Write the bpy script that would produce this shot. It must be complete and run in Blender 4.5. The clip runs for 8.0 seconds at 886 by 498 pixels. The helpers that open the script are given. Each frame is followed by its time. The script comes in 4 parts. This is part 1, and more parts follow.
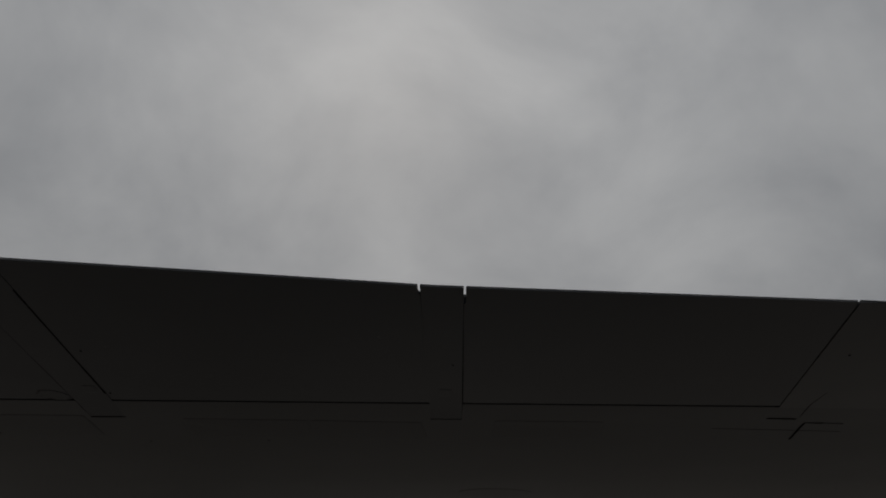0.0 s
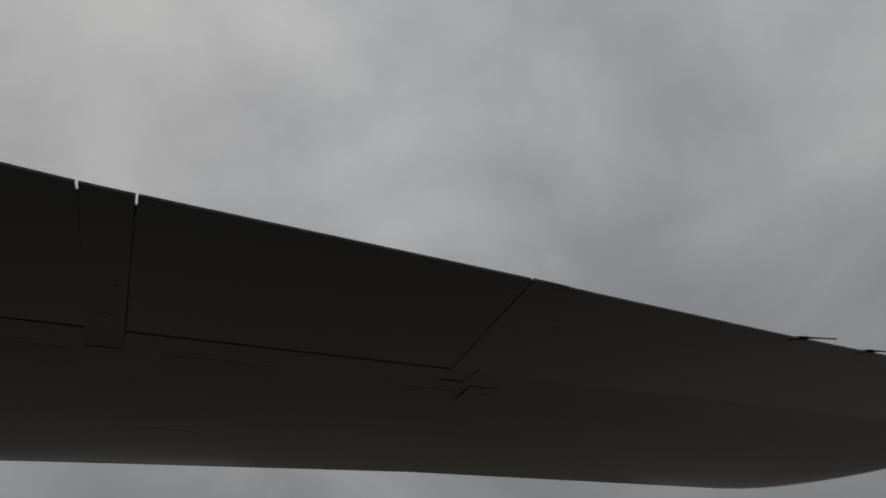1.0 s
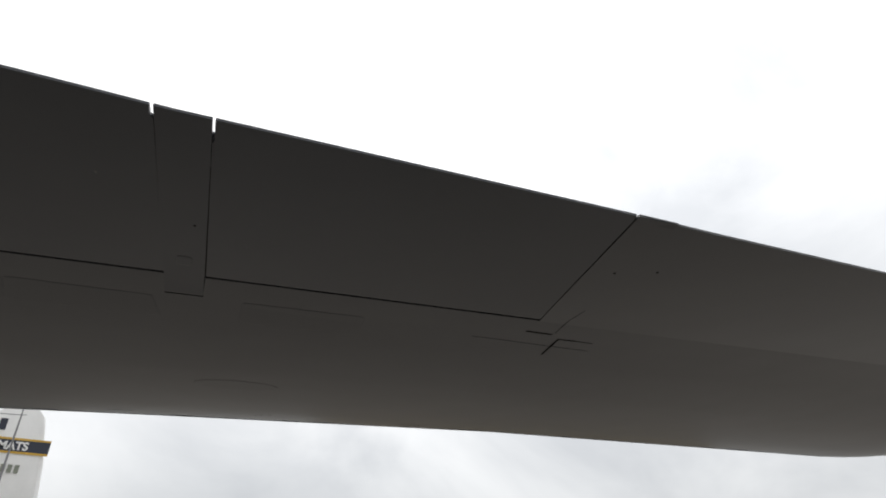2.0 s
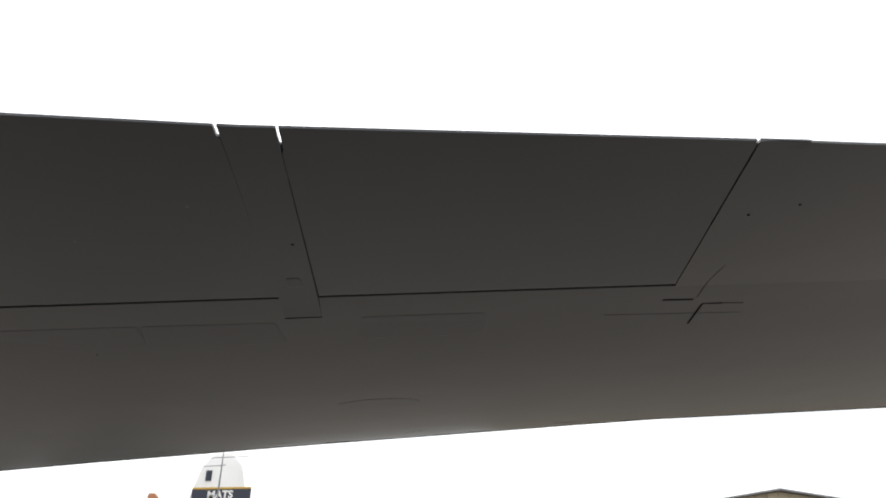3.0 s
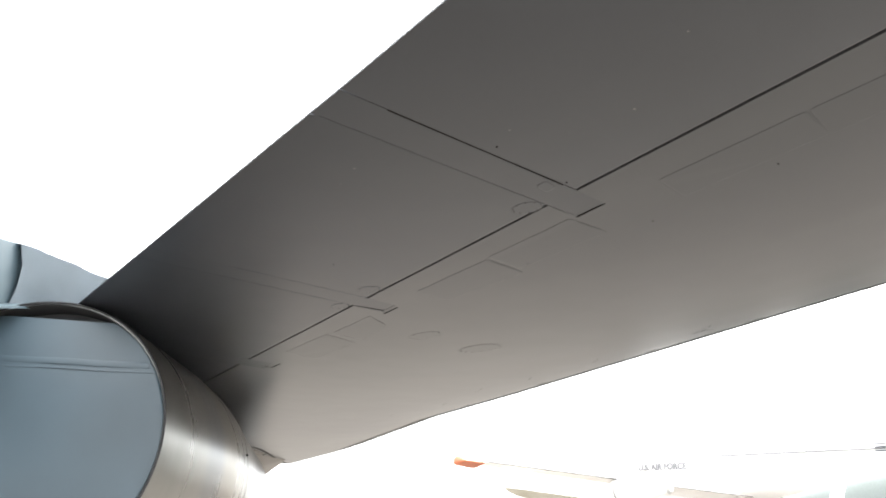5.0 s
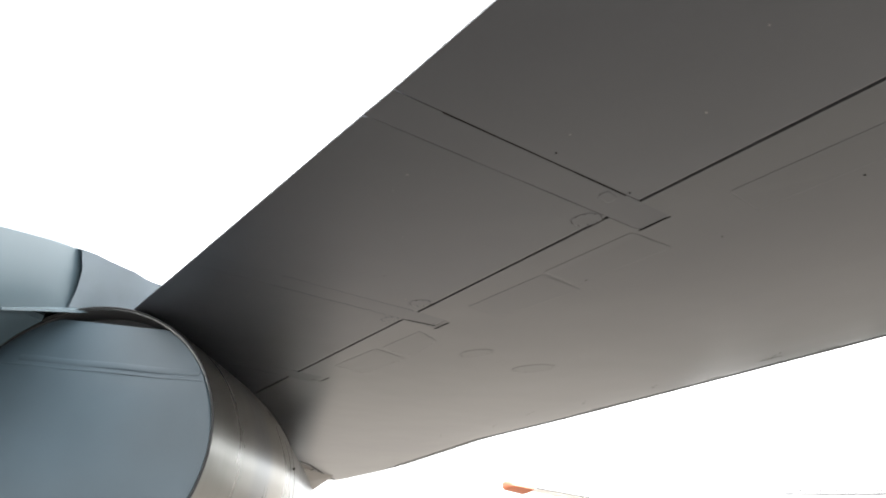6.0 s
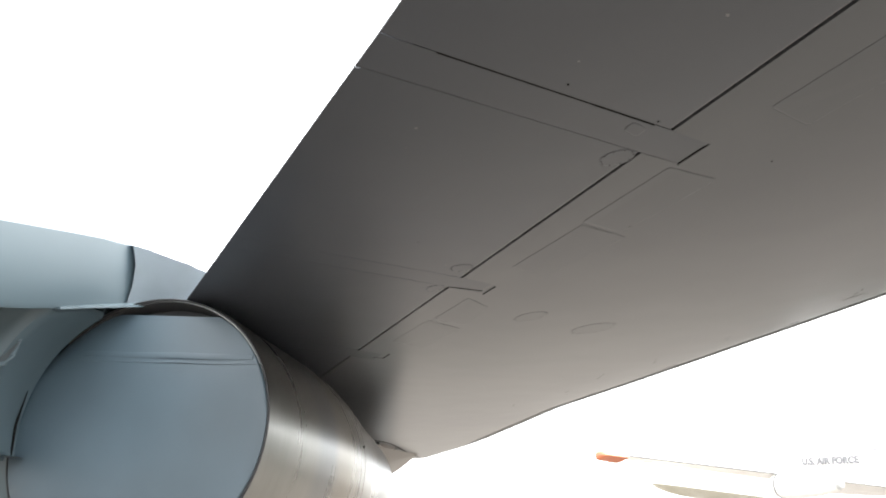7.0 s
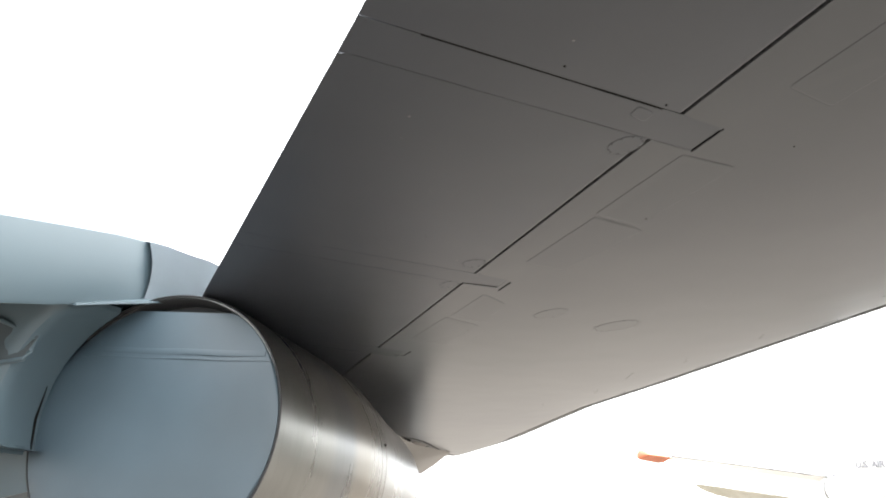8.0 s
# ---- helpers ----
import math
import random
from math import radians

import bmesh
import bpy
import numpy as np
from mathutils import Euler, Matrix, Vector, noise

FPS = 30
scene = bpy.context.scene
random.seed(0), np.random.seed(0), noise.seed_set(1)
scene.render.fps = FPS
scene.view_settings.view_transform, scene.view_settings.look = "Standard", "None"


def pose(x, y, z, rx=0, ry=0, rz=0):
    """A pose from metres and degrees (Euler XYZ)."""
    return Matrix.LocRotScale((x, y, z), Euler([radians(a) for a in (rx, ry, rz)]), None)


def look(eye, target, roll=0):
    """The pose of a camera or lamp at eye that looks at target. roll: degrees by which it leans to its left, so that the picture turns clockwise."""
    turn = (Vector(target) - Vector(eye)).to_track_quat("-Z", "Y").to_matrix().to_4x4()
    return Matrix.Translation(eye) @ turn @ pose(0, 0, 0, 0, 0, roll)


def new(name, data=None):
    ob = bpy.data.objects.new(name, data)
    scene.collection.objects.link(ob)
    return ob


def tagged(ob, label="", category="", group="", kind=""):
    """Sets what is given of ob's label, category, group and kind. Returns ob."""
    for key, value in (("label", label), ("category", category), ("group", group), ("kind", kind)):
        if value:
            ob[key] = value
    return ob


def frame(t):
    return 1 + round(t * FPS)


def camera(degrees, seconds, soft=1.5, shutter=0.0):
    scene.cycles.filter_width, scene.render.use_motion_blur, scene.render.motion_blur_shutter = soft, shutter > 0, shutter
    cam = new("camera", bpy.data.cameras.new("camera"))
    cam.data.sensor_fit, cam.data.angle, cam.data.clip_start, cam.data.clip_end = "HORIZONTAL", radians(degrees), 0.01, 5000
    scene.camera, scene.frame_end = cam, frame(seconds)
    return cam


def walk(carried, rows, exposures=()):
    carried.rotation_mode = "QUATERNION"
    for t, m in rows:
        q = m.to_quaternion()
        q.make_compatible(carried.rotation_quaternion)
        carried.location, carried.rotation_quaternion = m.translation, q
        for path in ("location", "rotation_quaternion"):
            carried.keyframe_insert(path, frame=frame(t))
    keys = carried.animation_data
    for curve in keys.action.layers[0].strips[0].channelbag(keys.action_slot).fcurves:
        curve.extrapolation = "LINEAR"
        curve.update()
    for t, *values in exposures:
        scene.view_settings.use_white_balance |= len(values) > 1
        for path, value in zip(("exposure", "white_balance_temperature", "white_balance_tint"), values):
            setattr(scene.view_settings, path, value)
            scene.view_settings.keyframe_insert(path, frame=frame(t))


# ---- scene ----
cam = camera(66.2, 8.0, soft=1.9)
PATH = [
    (0, (1.109, -2.044, 1.737), (1.055, -0.469, 2.97), 3.9),
    (0.5, (1.171, -1.978, 1.754), (1.643, -0.494, 3.009), -2.0),
    (1, (1.209, -1.939, 1.782), (1.932, -0.451, 2.907), -2.2),
    (1.5, (1.203, -1.838, 1.79), (1.892, -0.281, 2.838), -0.5),
    (1.7, (1.191, -1.805, 1.789), (1.802, -0.203, 2.818), 0.9),
    (2.8, (1.322, -1.688, 1.807), (1.745, -0.102, 2.949), -2.4),
    (3, (1.328, -1.668, 1.786), (1.487, 0.005, 2.871), -2.2),
    (3.5, (1.239, -1.588, 1.778), (0.67, 0.039, 2.793), 3.1),
    (3.8, (1.184, -1.541, 1.762), (0.304, -0.043, 2.753), 4.0),
    (4, (1.162, -1.516, 1.752), (0.145, -0.059, 2.67), 3.0),
    (4.5, (1.218, -1.438, 1.709), (-0.13, -0.231, 2.562), 1.0),
    (4.7, (1.249, -1.383, 1.705), (-0.235, -0.289, 2.48), 2.3),
    (5.8, (1.207, -1.308, 1.706), (-0.342, -0.322, 2.5), 5.9),
    (6, (1.18, -1.293, 1.708), (-0.408, -0.378, 2.508), 6.8),
    (6.5, (1.13, -1.245, 1.692), (-0.497, -0.352, 2.436), 6.6),
    (7, (1.155, -1.108, 1.7), (-0.558, -0.372, 2.424), 4.1),
    (7.5, (1.173, -1.006, 1.733), (-0.607, -0.41, 2.422), 3.7),
    (8, (1.13, -0.973, 1.73), (-0.634, -0.347, 2.436), 5.2),
]
EXPOSURES = [(0, -1.78), (0.5, -1.76), (1, -1.55), (1.5, -0.82), (1.7, -0.25), (2.8, 0.62), (3, 0.86), (3.5, 2.22),
             (4, 2.72), (4.5, 2.86), (4.7, 2.82), (5.8, 2.60), (6.5, 2.62), (7, 2.72), (8, 2.83)]
walk(cam, [(t, look(eye, target, roll)) for t, eye, target, roll in PATH], EXPOSURES)

# ---- overcast daylight ----
world = bpy.data.worlds.new("overcast_sky")
scene.world = world
world.use_nodes = True
wn, wl = world.node_tree.nodes, world.node_tree.links
wn.clear()
w_out = wn.new("ShaderNodeOutputWorld")
w_bg = wn.new("ShaderNodeBackground")
w_sky = wn.new("ShaderNodeTexSky")
w_sky.sky_type, w_sky.sun_disc = "NISHITA", False
w_sky.sun_elevation, w_sky.sun_rotation = radians(50), radians(-11)
w_co = wn.new("ShaderNodeTexCoord")
w_map = wn.new("ShaderNodeMapping")
w_map.inputs["Scale"].default_value = (1.0, 1.0, 1.35)
w_n1 = wn.new("ShaderNodeTexNoise")
w_n1.inputs["Scale"].default_value, w_n1.inputs["Detail"].default_value, w_n1.inputs["Roughness"].default_value = 2.6, 7, 0.52
w_n1.inputs["Distortion"].default_value = 0.35
w_ramp = wn.new("ShaderNodeValToRGB")
w_ramp.color_ramp.elements[0].position, w_ramp.color_ramp.elements[0].color = 0.32, (0.622, 0.632, 0.643, 1)
w_ramp.color_ramp.elements[1].position, w_ramp.color_ramp.elements[1].color = 0.68, (1.005, 1.005, 0.995, 1)
w_scale = wn.new("ShaderNodeMix")
w_scale.data_type, w_scale.blend_type = "RGBA", "MIX"
w_scale.inputs["Factor"].default_value = 0.9
w_mul = wn.new("ShaderNodeMix")
w_mul.data_type, w_mul.blend_type = "RGBA", "MULTIPLY"
w_mul.inputs["Factor"].default_value = 1.0
w_mul.inputs[7].default_value = (0.1, 0.1, 0.1, 1)
wl.new(w_co.outputs["Generated"], w_map.inputs["Vector"])
wl.new(w_map.outputs[0], w_n1.inputs["Vector"])
wl.new(w_n1.outputs["Fac"], w_ramp.inputs["Fac"])
wl.new(w_sky.outputs[0], w_mul.inputs[6])
wl.new(w_mul.outputs[2], w_scale.inputs[6])
wl.new(w_ramp.outputs[0], w_scale.inputs[7])
# an overcast sky is about twice as bright overhead as at the horizon
w_sep = wn.new("ShaderNodeSeparateXYZ")
w_el = wn.new("ShaderNodeMapRange")
w_el.inputs["From Min"].default_value, w_el.inputs["From Max"].default_value = 0.0, 0.8
w_el.inputs["To Min"].default_value, w_el.inputs["To Max"].default_value = 0.55, 1.36
w_grad = wn.new("ShaderNodeMix")
w_grad.data_type, w_grad.blend_type = "RGBA", "MULTIPLY"
w_grad.inputs["Factor"].default_value = 1.0
wl.new(w_co.outputs["Generated"], w_sep.inputs[0])
wl.new(w_sep.outputs["Z"], w_el.inputs["Value"])
w_az = wn.new("ShaderNodeMapRange")
w_az.inputs["From Min"].default_value, w_az.inputs["From Max"].default_value = -1.0, 1.0
w_az.inputs["To Min"].default_value, w_az.inputs["To Max"].default_value = 0.98, 1.17
w_both = wn.new("ShaderNodeMath")
w_both.operation = "MULTIPLY"
wl.new(w_sep.outputs["Y"], w_az.inputs["Value"])
wl.new(w_el.outputs[0], w_both.inputs[0])
wl.new(w_az.outputs[0], w_both.inputs[1])
wl.new(w_scale.outputs[2], w_grad.inputs[6])
wl.new(w_both.outputs[0], w_grad.inputs[7])
wl.new(w_grad.outputs[2], w_bg.inputs["Color"])
wl.new(w_bg.outputs[0], w_out.inputs["Surface"])
w_bg.inputs["Strength"].default_value = 1.0

sun = new("sun", bpy.data.lights.new("sun", "SUN"))
sun.data.energy, sun.data.angle, sun.data.color = 1.0, radians(28), (1.0, 0.96, 0.90)
sun.matrix_world = look((-6, 30, 36), (0, 0, 0))


# ---- materials ----
def material(name, colour, rough=0.6, metal=0.0, vary=0.12, grain=30.0, blotch=1.2, bump=0.02, streak=None, tint=None, spec=0.5, wave=0.0, turn=0.0, fleck=0.45):
    """A paint, metal or soil: base colour with blotches and grain, uneven gloss, fine relief."""
    m = bpy.data.materials.new(name)
    m.use_nodes = True
    n, k = m.node_tree.nodes, m.node_tree.links
    b = n["Principled BSDF"]
    b.inputs["Metallic"].default_value = metal
    b.inputs["Specular IOR Level"].default_value = spec
    co = n.new("ShaderNodeTexCoord")
    mp = n.new("ShaderNodeMapping")
    if streak:
        mp.vector_type = "TEXTURE"
        mp.inputs["Scale"].default_value = streak
        mp.inputs["Rotation"].default_value = (0, 0, turn)
    k.new(co.outputs["Object"], mp.inputs["Vector"])
    big, fine = n.new("ShaderNodeTexNoise"), n.new("ShaderNodeTexNoise")
    big.inputs["Scale"].default_value, big.inputs["Detail"].default_value = blotch, 5
    fine.inputs["Scale"].default_value, fine.inputs["Detail"].default_value = grain, 4
    k.new(mp.outputs[0], big.inputs["Vector"])
    k.new(mp.outputs[0], fine.inputs["Vector"])
    add = n.new("ShaderNodeMath")
    add.operation = "MULTIPLY_ADD"
    k.new(fine.outputs["Fac"], add.inputs[0])
    add.inputs[1].default_value = fleck
    k.new(big.outputs["Fac"], add.inputs[2])
    big.inputs["Detail"].default_value = 5 if fleck > 0.2 else 2
    ramp = n.new("ShaderNodeValToRGB")
    lo = tint or tuple(c * (1 - 2 * vary) for c in colour)
    hi = tuple(min(1, c * (1 + vary)) for c in colour)
    ramp.color_ramp.elements[0].position, ramp.color_ramp.elements[0].color = 0.2 + fleck / 2 if fleck > 0.2 else 0.1, (*lo, 1)
    ramp.color_ramp.elements[1].position, ramp.color_ramp.elements[1].color = 0.73 + fleck / 2 if fleck > 0.2 else 0.95, (*hi, 1)
    k.new(add.outputs[0], ramp.inputs["Fac"])
    k.new(ramp.outputs[0], b.inputs["Base Color"])
    rr = n.new("ShaderNodeMapRange")
    rr.inputs["To Min"].default_value, rr.inputs["To Max"].default_value = (max(0.03, rough - 0.1), min(1, rough + 0.12)) if fleck > 0.2 else (rough - 0.03, rough + 0.03)
    k.new(add.outputs[0], rr.inputs["Value"])
    k.new(rr.outputs[0], b.inputs["Roughness"])
    if bump < 0.006:
        return m
    bp = n.new("ShaderNodeBump")
    bp.inputs["Strength"].default_value, bp.inputs["Distance"].default_value = 0.35, bump
    relief = n.new("ShaderNodeTexNoise")
    relief.inputs["Scale"].default_value, relief.inputs["Detail"].default_value = wave or grain, 1.0 if wave else 4.0
    k.new(mp.outputs[0], relief.inputs["Vector"])
    k.new(relief.outputs["Fac"], bp.inputs["Height"])
    k.new(bp.outputs[0], b.inputs["Normal"])
    return m


# wing grey lightened to put the bright leading edge into the colour
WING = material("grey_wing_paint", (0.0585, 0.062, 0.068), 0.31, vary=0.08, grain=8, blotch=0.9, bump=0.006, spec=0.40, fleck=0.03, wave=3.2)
# flaps keep a darker, rougher copy of that grey as their shade
FLAP = material("shaded_flap_paint", (0.042, 0.0465, 0.056), 0.36, vary=0.10, grain=8, blotch=1.6, bump=0.006, spec=0.45, fleck=0.03, wave=3.2)
NOSE = material("dull_grey_nose_paint", (0.17, 0.17, 0.175), 0.6, vary=0.12, grain=14, blotch=2.0, bump=0, spec=0.3, fleck=0.1)
SLOT = material("dark_slot", (0.008, 0.008, 0.008), 0.95, vary=0.05, bump=0, spec=0.05)
SEAM = material("dirty_seam", (0.035, 0.036, 0.038), 0.6, vary=0.1, bump=0, spec=0.25)
PATCH = material("touched_up_paint", (0.0585, 0.062, 0.068), 0.33, vary=0.06, grain=8, blotch=1.2, bump=0, spec=0.40, fleck=0.03)
FAINT = material("faint_joint", (0.02, 0.024, 0.030), 0.4, vary=0.1, bump=0, spec=0.45, fleck=0.05)
BLUE = material("blue_grey_paint", (0.062, 0.091, 0.107), 0.48, vary=0.08, grain=12, blotch=1.6, bump=0, fleck=0.08)
COVER = material("blue_grey_cover_paint", (0.048, 0.073, 0.092), 0.45, vary=0.16, grain=14, blotch=2.4, bump=0, fleck=0.08)
# blue-grey darkened to the shade inside the keel's opening
SHADE = material("recess_shade_blue_grey", (0.034, 0.045, 0.052), 0.7, vary=0.12, grain=10, blotch=3, bump=0, fleck=0.1)
CANVAS = material("blue_grey_canvas", (0.165, 0.20, 0.23), 0.85, vary=0.10, grain=60, blotch=3.5, bump=0, fleck=0.15)
STEEL = material("brushed_steel", (0.20, 0.202, 0.198), 0.25, metal=0.95, vary=0.07, grain=9, blotch=1.3, bump=0, tint=(0.165, 0.165, 0.160), streak=(0.2, 1.4, 1.4), turn=math.atan2(-0.559, 0.829))
# rings of heat tint along the tailpipe's axis
sn, sk = STEEL.node_tree.nodes, STEEL.node_tree.links
s_co, s_dot, s_map, s_ramp, s_mix = sn.new("ShaderNodeTexCoord"), sn.new("ShaderNodeVectorMath"), sn.new("ShaderNodeMapRange"), sn.new("ShaderNodeValToRGB"), sn.new("ShaderNodeMix")
s_dot.operation = "DOT_PRODUCT"
s_dot.inputs[1].default_value = (0.827, -0.558, 0.070)
s_map.inputs["From Min"].default_value, s_map.inputs["From Max"].default_value = -2.965, -0.965
s_mix.data_type, s_mix.blend_type = "RGBA", "MULTIPLY"
s_mix.inputs["Factor"].default_value = 1.0
e = s_ramp.color_ramp.elements
e[0].position, e[0].color = 0.0, (0.93, 0.92, 0.90, 1)
e[1].position, e[1].color = 1.0, (1.0, 1.0, 0.98, 1)
for at, tone in ((0.28, (1.0, 0.97, 0.93)), (0.50, (0.97, 0.89, 0.77)), (0.575, (1.0, 0.93, 0.84)), (0.62, (0.78, 0.79, 0.81)), (0.70, (0.80, 0.81, 0.82)), (0.745, (0.95, 0.94, 0.90)), (0.9, (0.86, 0.86, 0.82))):
    q = e.new(at)
    q.color = (*tone, 1)
sk.new(s_co.outputs["Object"], s_dot.inputs[0])
sk.new(s_dot.outputs["Value"], s_map.inputs["Value"])
sk.new(s_map.outputs[0], s_ramp.inputs["Fac"])
s_base = sn["Principled BSDF"].inputs["Base Color"]
sk.new(s_base.links[0].from_socket, s_mix.inputs[6])
sk.new(s_ramp.outputs[0], s_mix.inputs[7])
sk.new(s_mix.outputs[2], s_base)
# dark grey that carries shade: the pipe's mouth and the hidden engine parts
DARKIN = material("shade_grey", (0.034, 0.035, 0.037), 0.8, bump=0)
# dark line paint, which also draws the shaded edge of the transport's wing
LINE = material("line_paint_and_edge_shade", (0.10, 0.10, 0.105), 0.7, bump=0)
# black of tyres and wicks, and of the shade painted inside the wing's gaps
RUBBER_SHADE = material("black_rubber_and_shade", (0.005, 0.005, 0.005), 0.95, spec=0.08)
EARTH = material("dry_earth", (0.166, 0.149, 0.130), 0.95, vary=0.15, grain=6, blotch=0.15, bump=0.02, tint=(0.119, 0.107, 0.094))
WHITE = material("white_paint", (0.84, 0.84, 0.83), 0.4, vary=0.04, bump=0.001)
BARE = material("bare_aluminium", (0.62, 0.64, 0.66), 0.35, metal=0.8, vary=0.08, bump=0.001)
ORANGE = material("orange_paint", (0.45, 0.14, 0.066), 0.5, vary=0.08, bump=0)
FADED = material("faded_orange_paint", (0.50, 0.23, 0.11), 0.5, vary=0.08, bump=0.001)
# navy with the glare haze of the distance mixed into its colour
NAVY = material("hazed_navy_paint", (0.030, 0.036, 0.058), 0.5, vary=0.1, bump=0.001)
YELLOW = material("yellow_paint", (0.62, 0.38, 0.05), 0.5, vary=0.08, bump=0.001)
# green lightened in the same way, haze put into the paint
GREEN = material("hazed_green_camouflage", (0.112, 0.132, 0.124), 0.6, vary=0.15, blotch=0.8, bump=0)
CREAM = material("faded_cream_paint", (0.50, 0.49, 0.45), 0.6, vary=0.15, bump=0, tint=(0.36, 0.35, 0.27))
BEIGE = material("weathered_beige_paint", (0.18, 0.168, 0.156), 0.5, vary=0.12, bump=0, fleck=0.1)
# lettering greyed to look washed out by glare
PALEINK = material("hazed_lettering_paint", (0.19, 0.19, 0.20), 0.6, vary=0.1, bump=0)
INK = material("dark_lettering_paint", (0.11, 0.11, 0.12), 0.6, vary=0.1, bump=0)
OLIVE = material("olive_paint", (0.25, 0.27, 0.22), 0.6, vary=0.15, bump=0.001)
TAN = material("tan_cladding", (0.42, 0.36, 0.26), 0.8, vary=0.1, grain=4, blotch=0.3, bump=0.01)
ROOFING = material("grey_roofing", (0.22, 0.22, 0.23), 0.7, vary=0.1, bump=0.01)

LEAF = material("leaves", (0.075, 0.095, 0.045), 0.7, vary=0.3, bump=0.01)
BARK = material("bark", (0.12, 0.09, 0.07), 0.9, vary=0.3, bump=0.02)


# ---- building blocks ----
def mesh_of(name, bm, mat, smooth=False):
    bmesh.ops.recalc_face_normals(bm, faces=bm.faces[:])
    me = bpy.data.meshes.new(name)
    bm.to_mesh(me)
    bm.free()
    me.materials.append(mat)
    if smooth:
        me.shade_smooth()
        me.set_sharp_from_angle(angle=radians(35))
    return me


def part(name, bm, mat, parent=None, label="", smooth=False):
    ob = new(name, mesh_of(name, bm, mat, smooth))
    if parent is not None:
        ob.parent = parent
    if label:
        ob["label"] = label
    return ob


def thing(name, label, category, group="", kind="", at=(0, 0, 0)):
    ob = new(name)
    ob.empty_display_size = 0.2
    ob.location = at
    return tagged(ob, label, category, group, kind)


def slab(cells, xs, ys, low, up):
    """A closed sheet over grid cells (i, j) of xs by ys; low and up give the 3D points of both faces."""
    bm = bmesh.new()
    vl, vu = {}, {}

    def v(store, f, i, j):
        if (i, j) not in store:
            store[i, j] = bm.verts.new(f(xs[i], ys[j]))
        return store[i, j]
    have = set(cells)
    for i, j in sorted(have):
        c = [(i, j), (i + 1, j), (i + 1, j + 1), (i, j + 1)]
        bm.faces.new([v(vl, low, *q) for q in c])
        bm.faces.new([v(vu, up, *q) for q in reversed(c)])
        for (a, b), nb in (((c[0], c[1]), (i, j - 1)), ((c[1], c[2]), (i + 1, j)), ((c[2], c[3]), (i, j + 1)), ((c[3], c[0]), (i - 1, j))):
            if nb not in have:
                bm.faces.new([v(vl, low, *b), v(vl, low, *a), v(vu, up, *a), v(vu, up, *b)])
    return bm


def box(bm, lo, hi, m=None):
    r = bmesh.ops.create_cube(bm, size=1)
    for q in r["verts"]:
        p = Vector([(lo[i] + hi[i]) / 2 + q.co[i] * (hi[i] - lo[i]) for i in range(3)])
        q.co = m @ p if m else p
    return r["verts"]


def loft(rings, closed=True, caps=True):
    """A skin through rings of equally many points."""
    bm = bmesh.new()
    vs = [[bm.verts.new(p) for p in ring] for ring in rings]
    n = len(vs[0])
    for a, b in zip(vs, vs[1:]):
        for i in range(n if closed else n - 1):
            j = (i + 1) % n
            bm.faces.new((a[i], a[j], b[j], b[i]))
    if caps:
        bm.faces.new(vs[0])
        bm.faces.new(list(reversed(vs[-1])))
    return bm


def tube(points, radius, sides=8):
    """A round rod along points; radius may be a list."""
    rings = []
    pts = [Vector(p) for p in points]
    for i, p in enumerate(pts):
        d = (pts[min(i + 1, len(pts) - 1)] - pts[max(i - 1, 0)]).normalized()
        s = d.cross(Vector((0.31, 0.2, 0.93))).normalized()
        u = d.cross(s)
        r = radius[i] if isinstance(radius, (list, tuple)) else radius
        rings.append([p + r * (math.cos(a) * s + math.sin(a) * u) for a in (2 * math.pi * q / sides for q in range(sides))])
    return loft(rings)


def spread(a, b, n):
    return [a + (b - a) * i / n for i in range(n + 1)]


# ---- ground ----
bm = bmesh.new()
bmesh.ops.create_circle(bm, cap_ends=True, segments=64, radius=2500)
ground = part("ground", bm, EARTH)
tagged(ground, "dry tan earth and gravel of the display field", "ground", kind="structure")

# ---- the swept wing ----
DIHEDRAL = 0.047


def te(x):
    return -0.805 + (0.066 * min(x, 2.2) if x > 0 else 0.085 * x) + 0.03 * max(0, x - 2.2)


def droop(x):
    """How far the trailing edge hangs below the slot."""
    t = [(-9, -0.03), (-0.1, -0.03), (1.05, -0.052), (2.1, -0.037), (3.1, -0.055), (6, -0.06)]
    return curve_at(t, x)


def le(x):
    return 1.706 - 0.0857 * x + 0.024 * min(2.5, max(0.0, -x)) + 0.10 * min(2.4, max(0.0, -3.6 - x)) + 0.02 * max(0.0, x - 1.0) + 0.08 * max(0.0, x - 2.6)


def tip(x):
    """Rounds the leading corner of the wing tip."""
    return 0.0 if x < 4.92 else (1 - math.sqrt(max(0.0, 1 - ((x - 4.92) / 0.52) ** 2)))


LOWER = [(-1.0, -0.035), (0.0, 0.0), (0.10, 0.001), (0.25, -0.003), (0.40, -0.003), (0.46, -0.001), (0.52, 0.0025), (0.57, 0.006), (0.62, 0.0105), (0.66, 0.0145), (0.70, 0.019), (0.74, 0.0243), (0.78, 0.030),
         (0.815, 0.0362), (0.85, 0.043), (0.88, 0.0495), (0.90, 0.0543), (0.92, 0.0597), (0.94, 0.0658), (0.955, 0.0712), (0.97, 0.0774), (0.98, 0.0828), (0.99, 0.0895), (1.0, 0.102)]
UPPER = [(-1.0, -0.027), (-0.5, 0.09), (0.0, 0.185), (0.3, 0.235), (0.6, 0.26), (0.8, 0.245), (0.9, 0.215), (0.96, 0.18), (0.99, 0.14), (1.0, 0.106)]


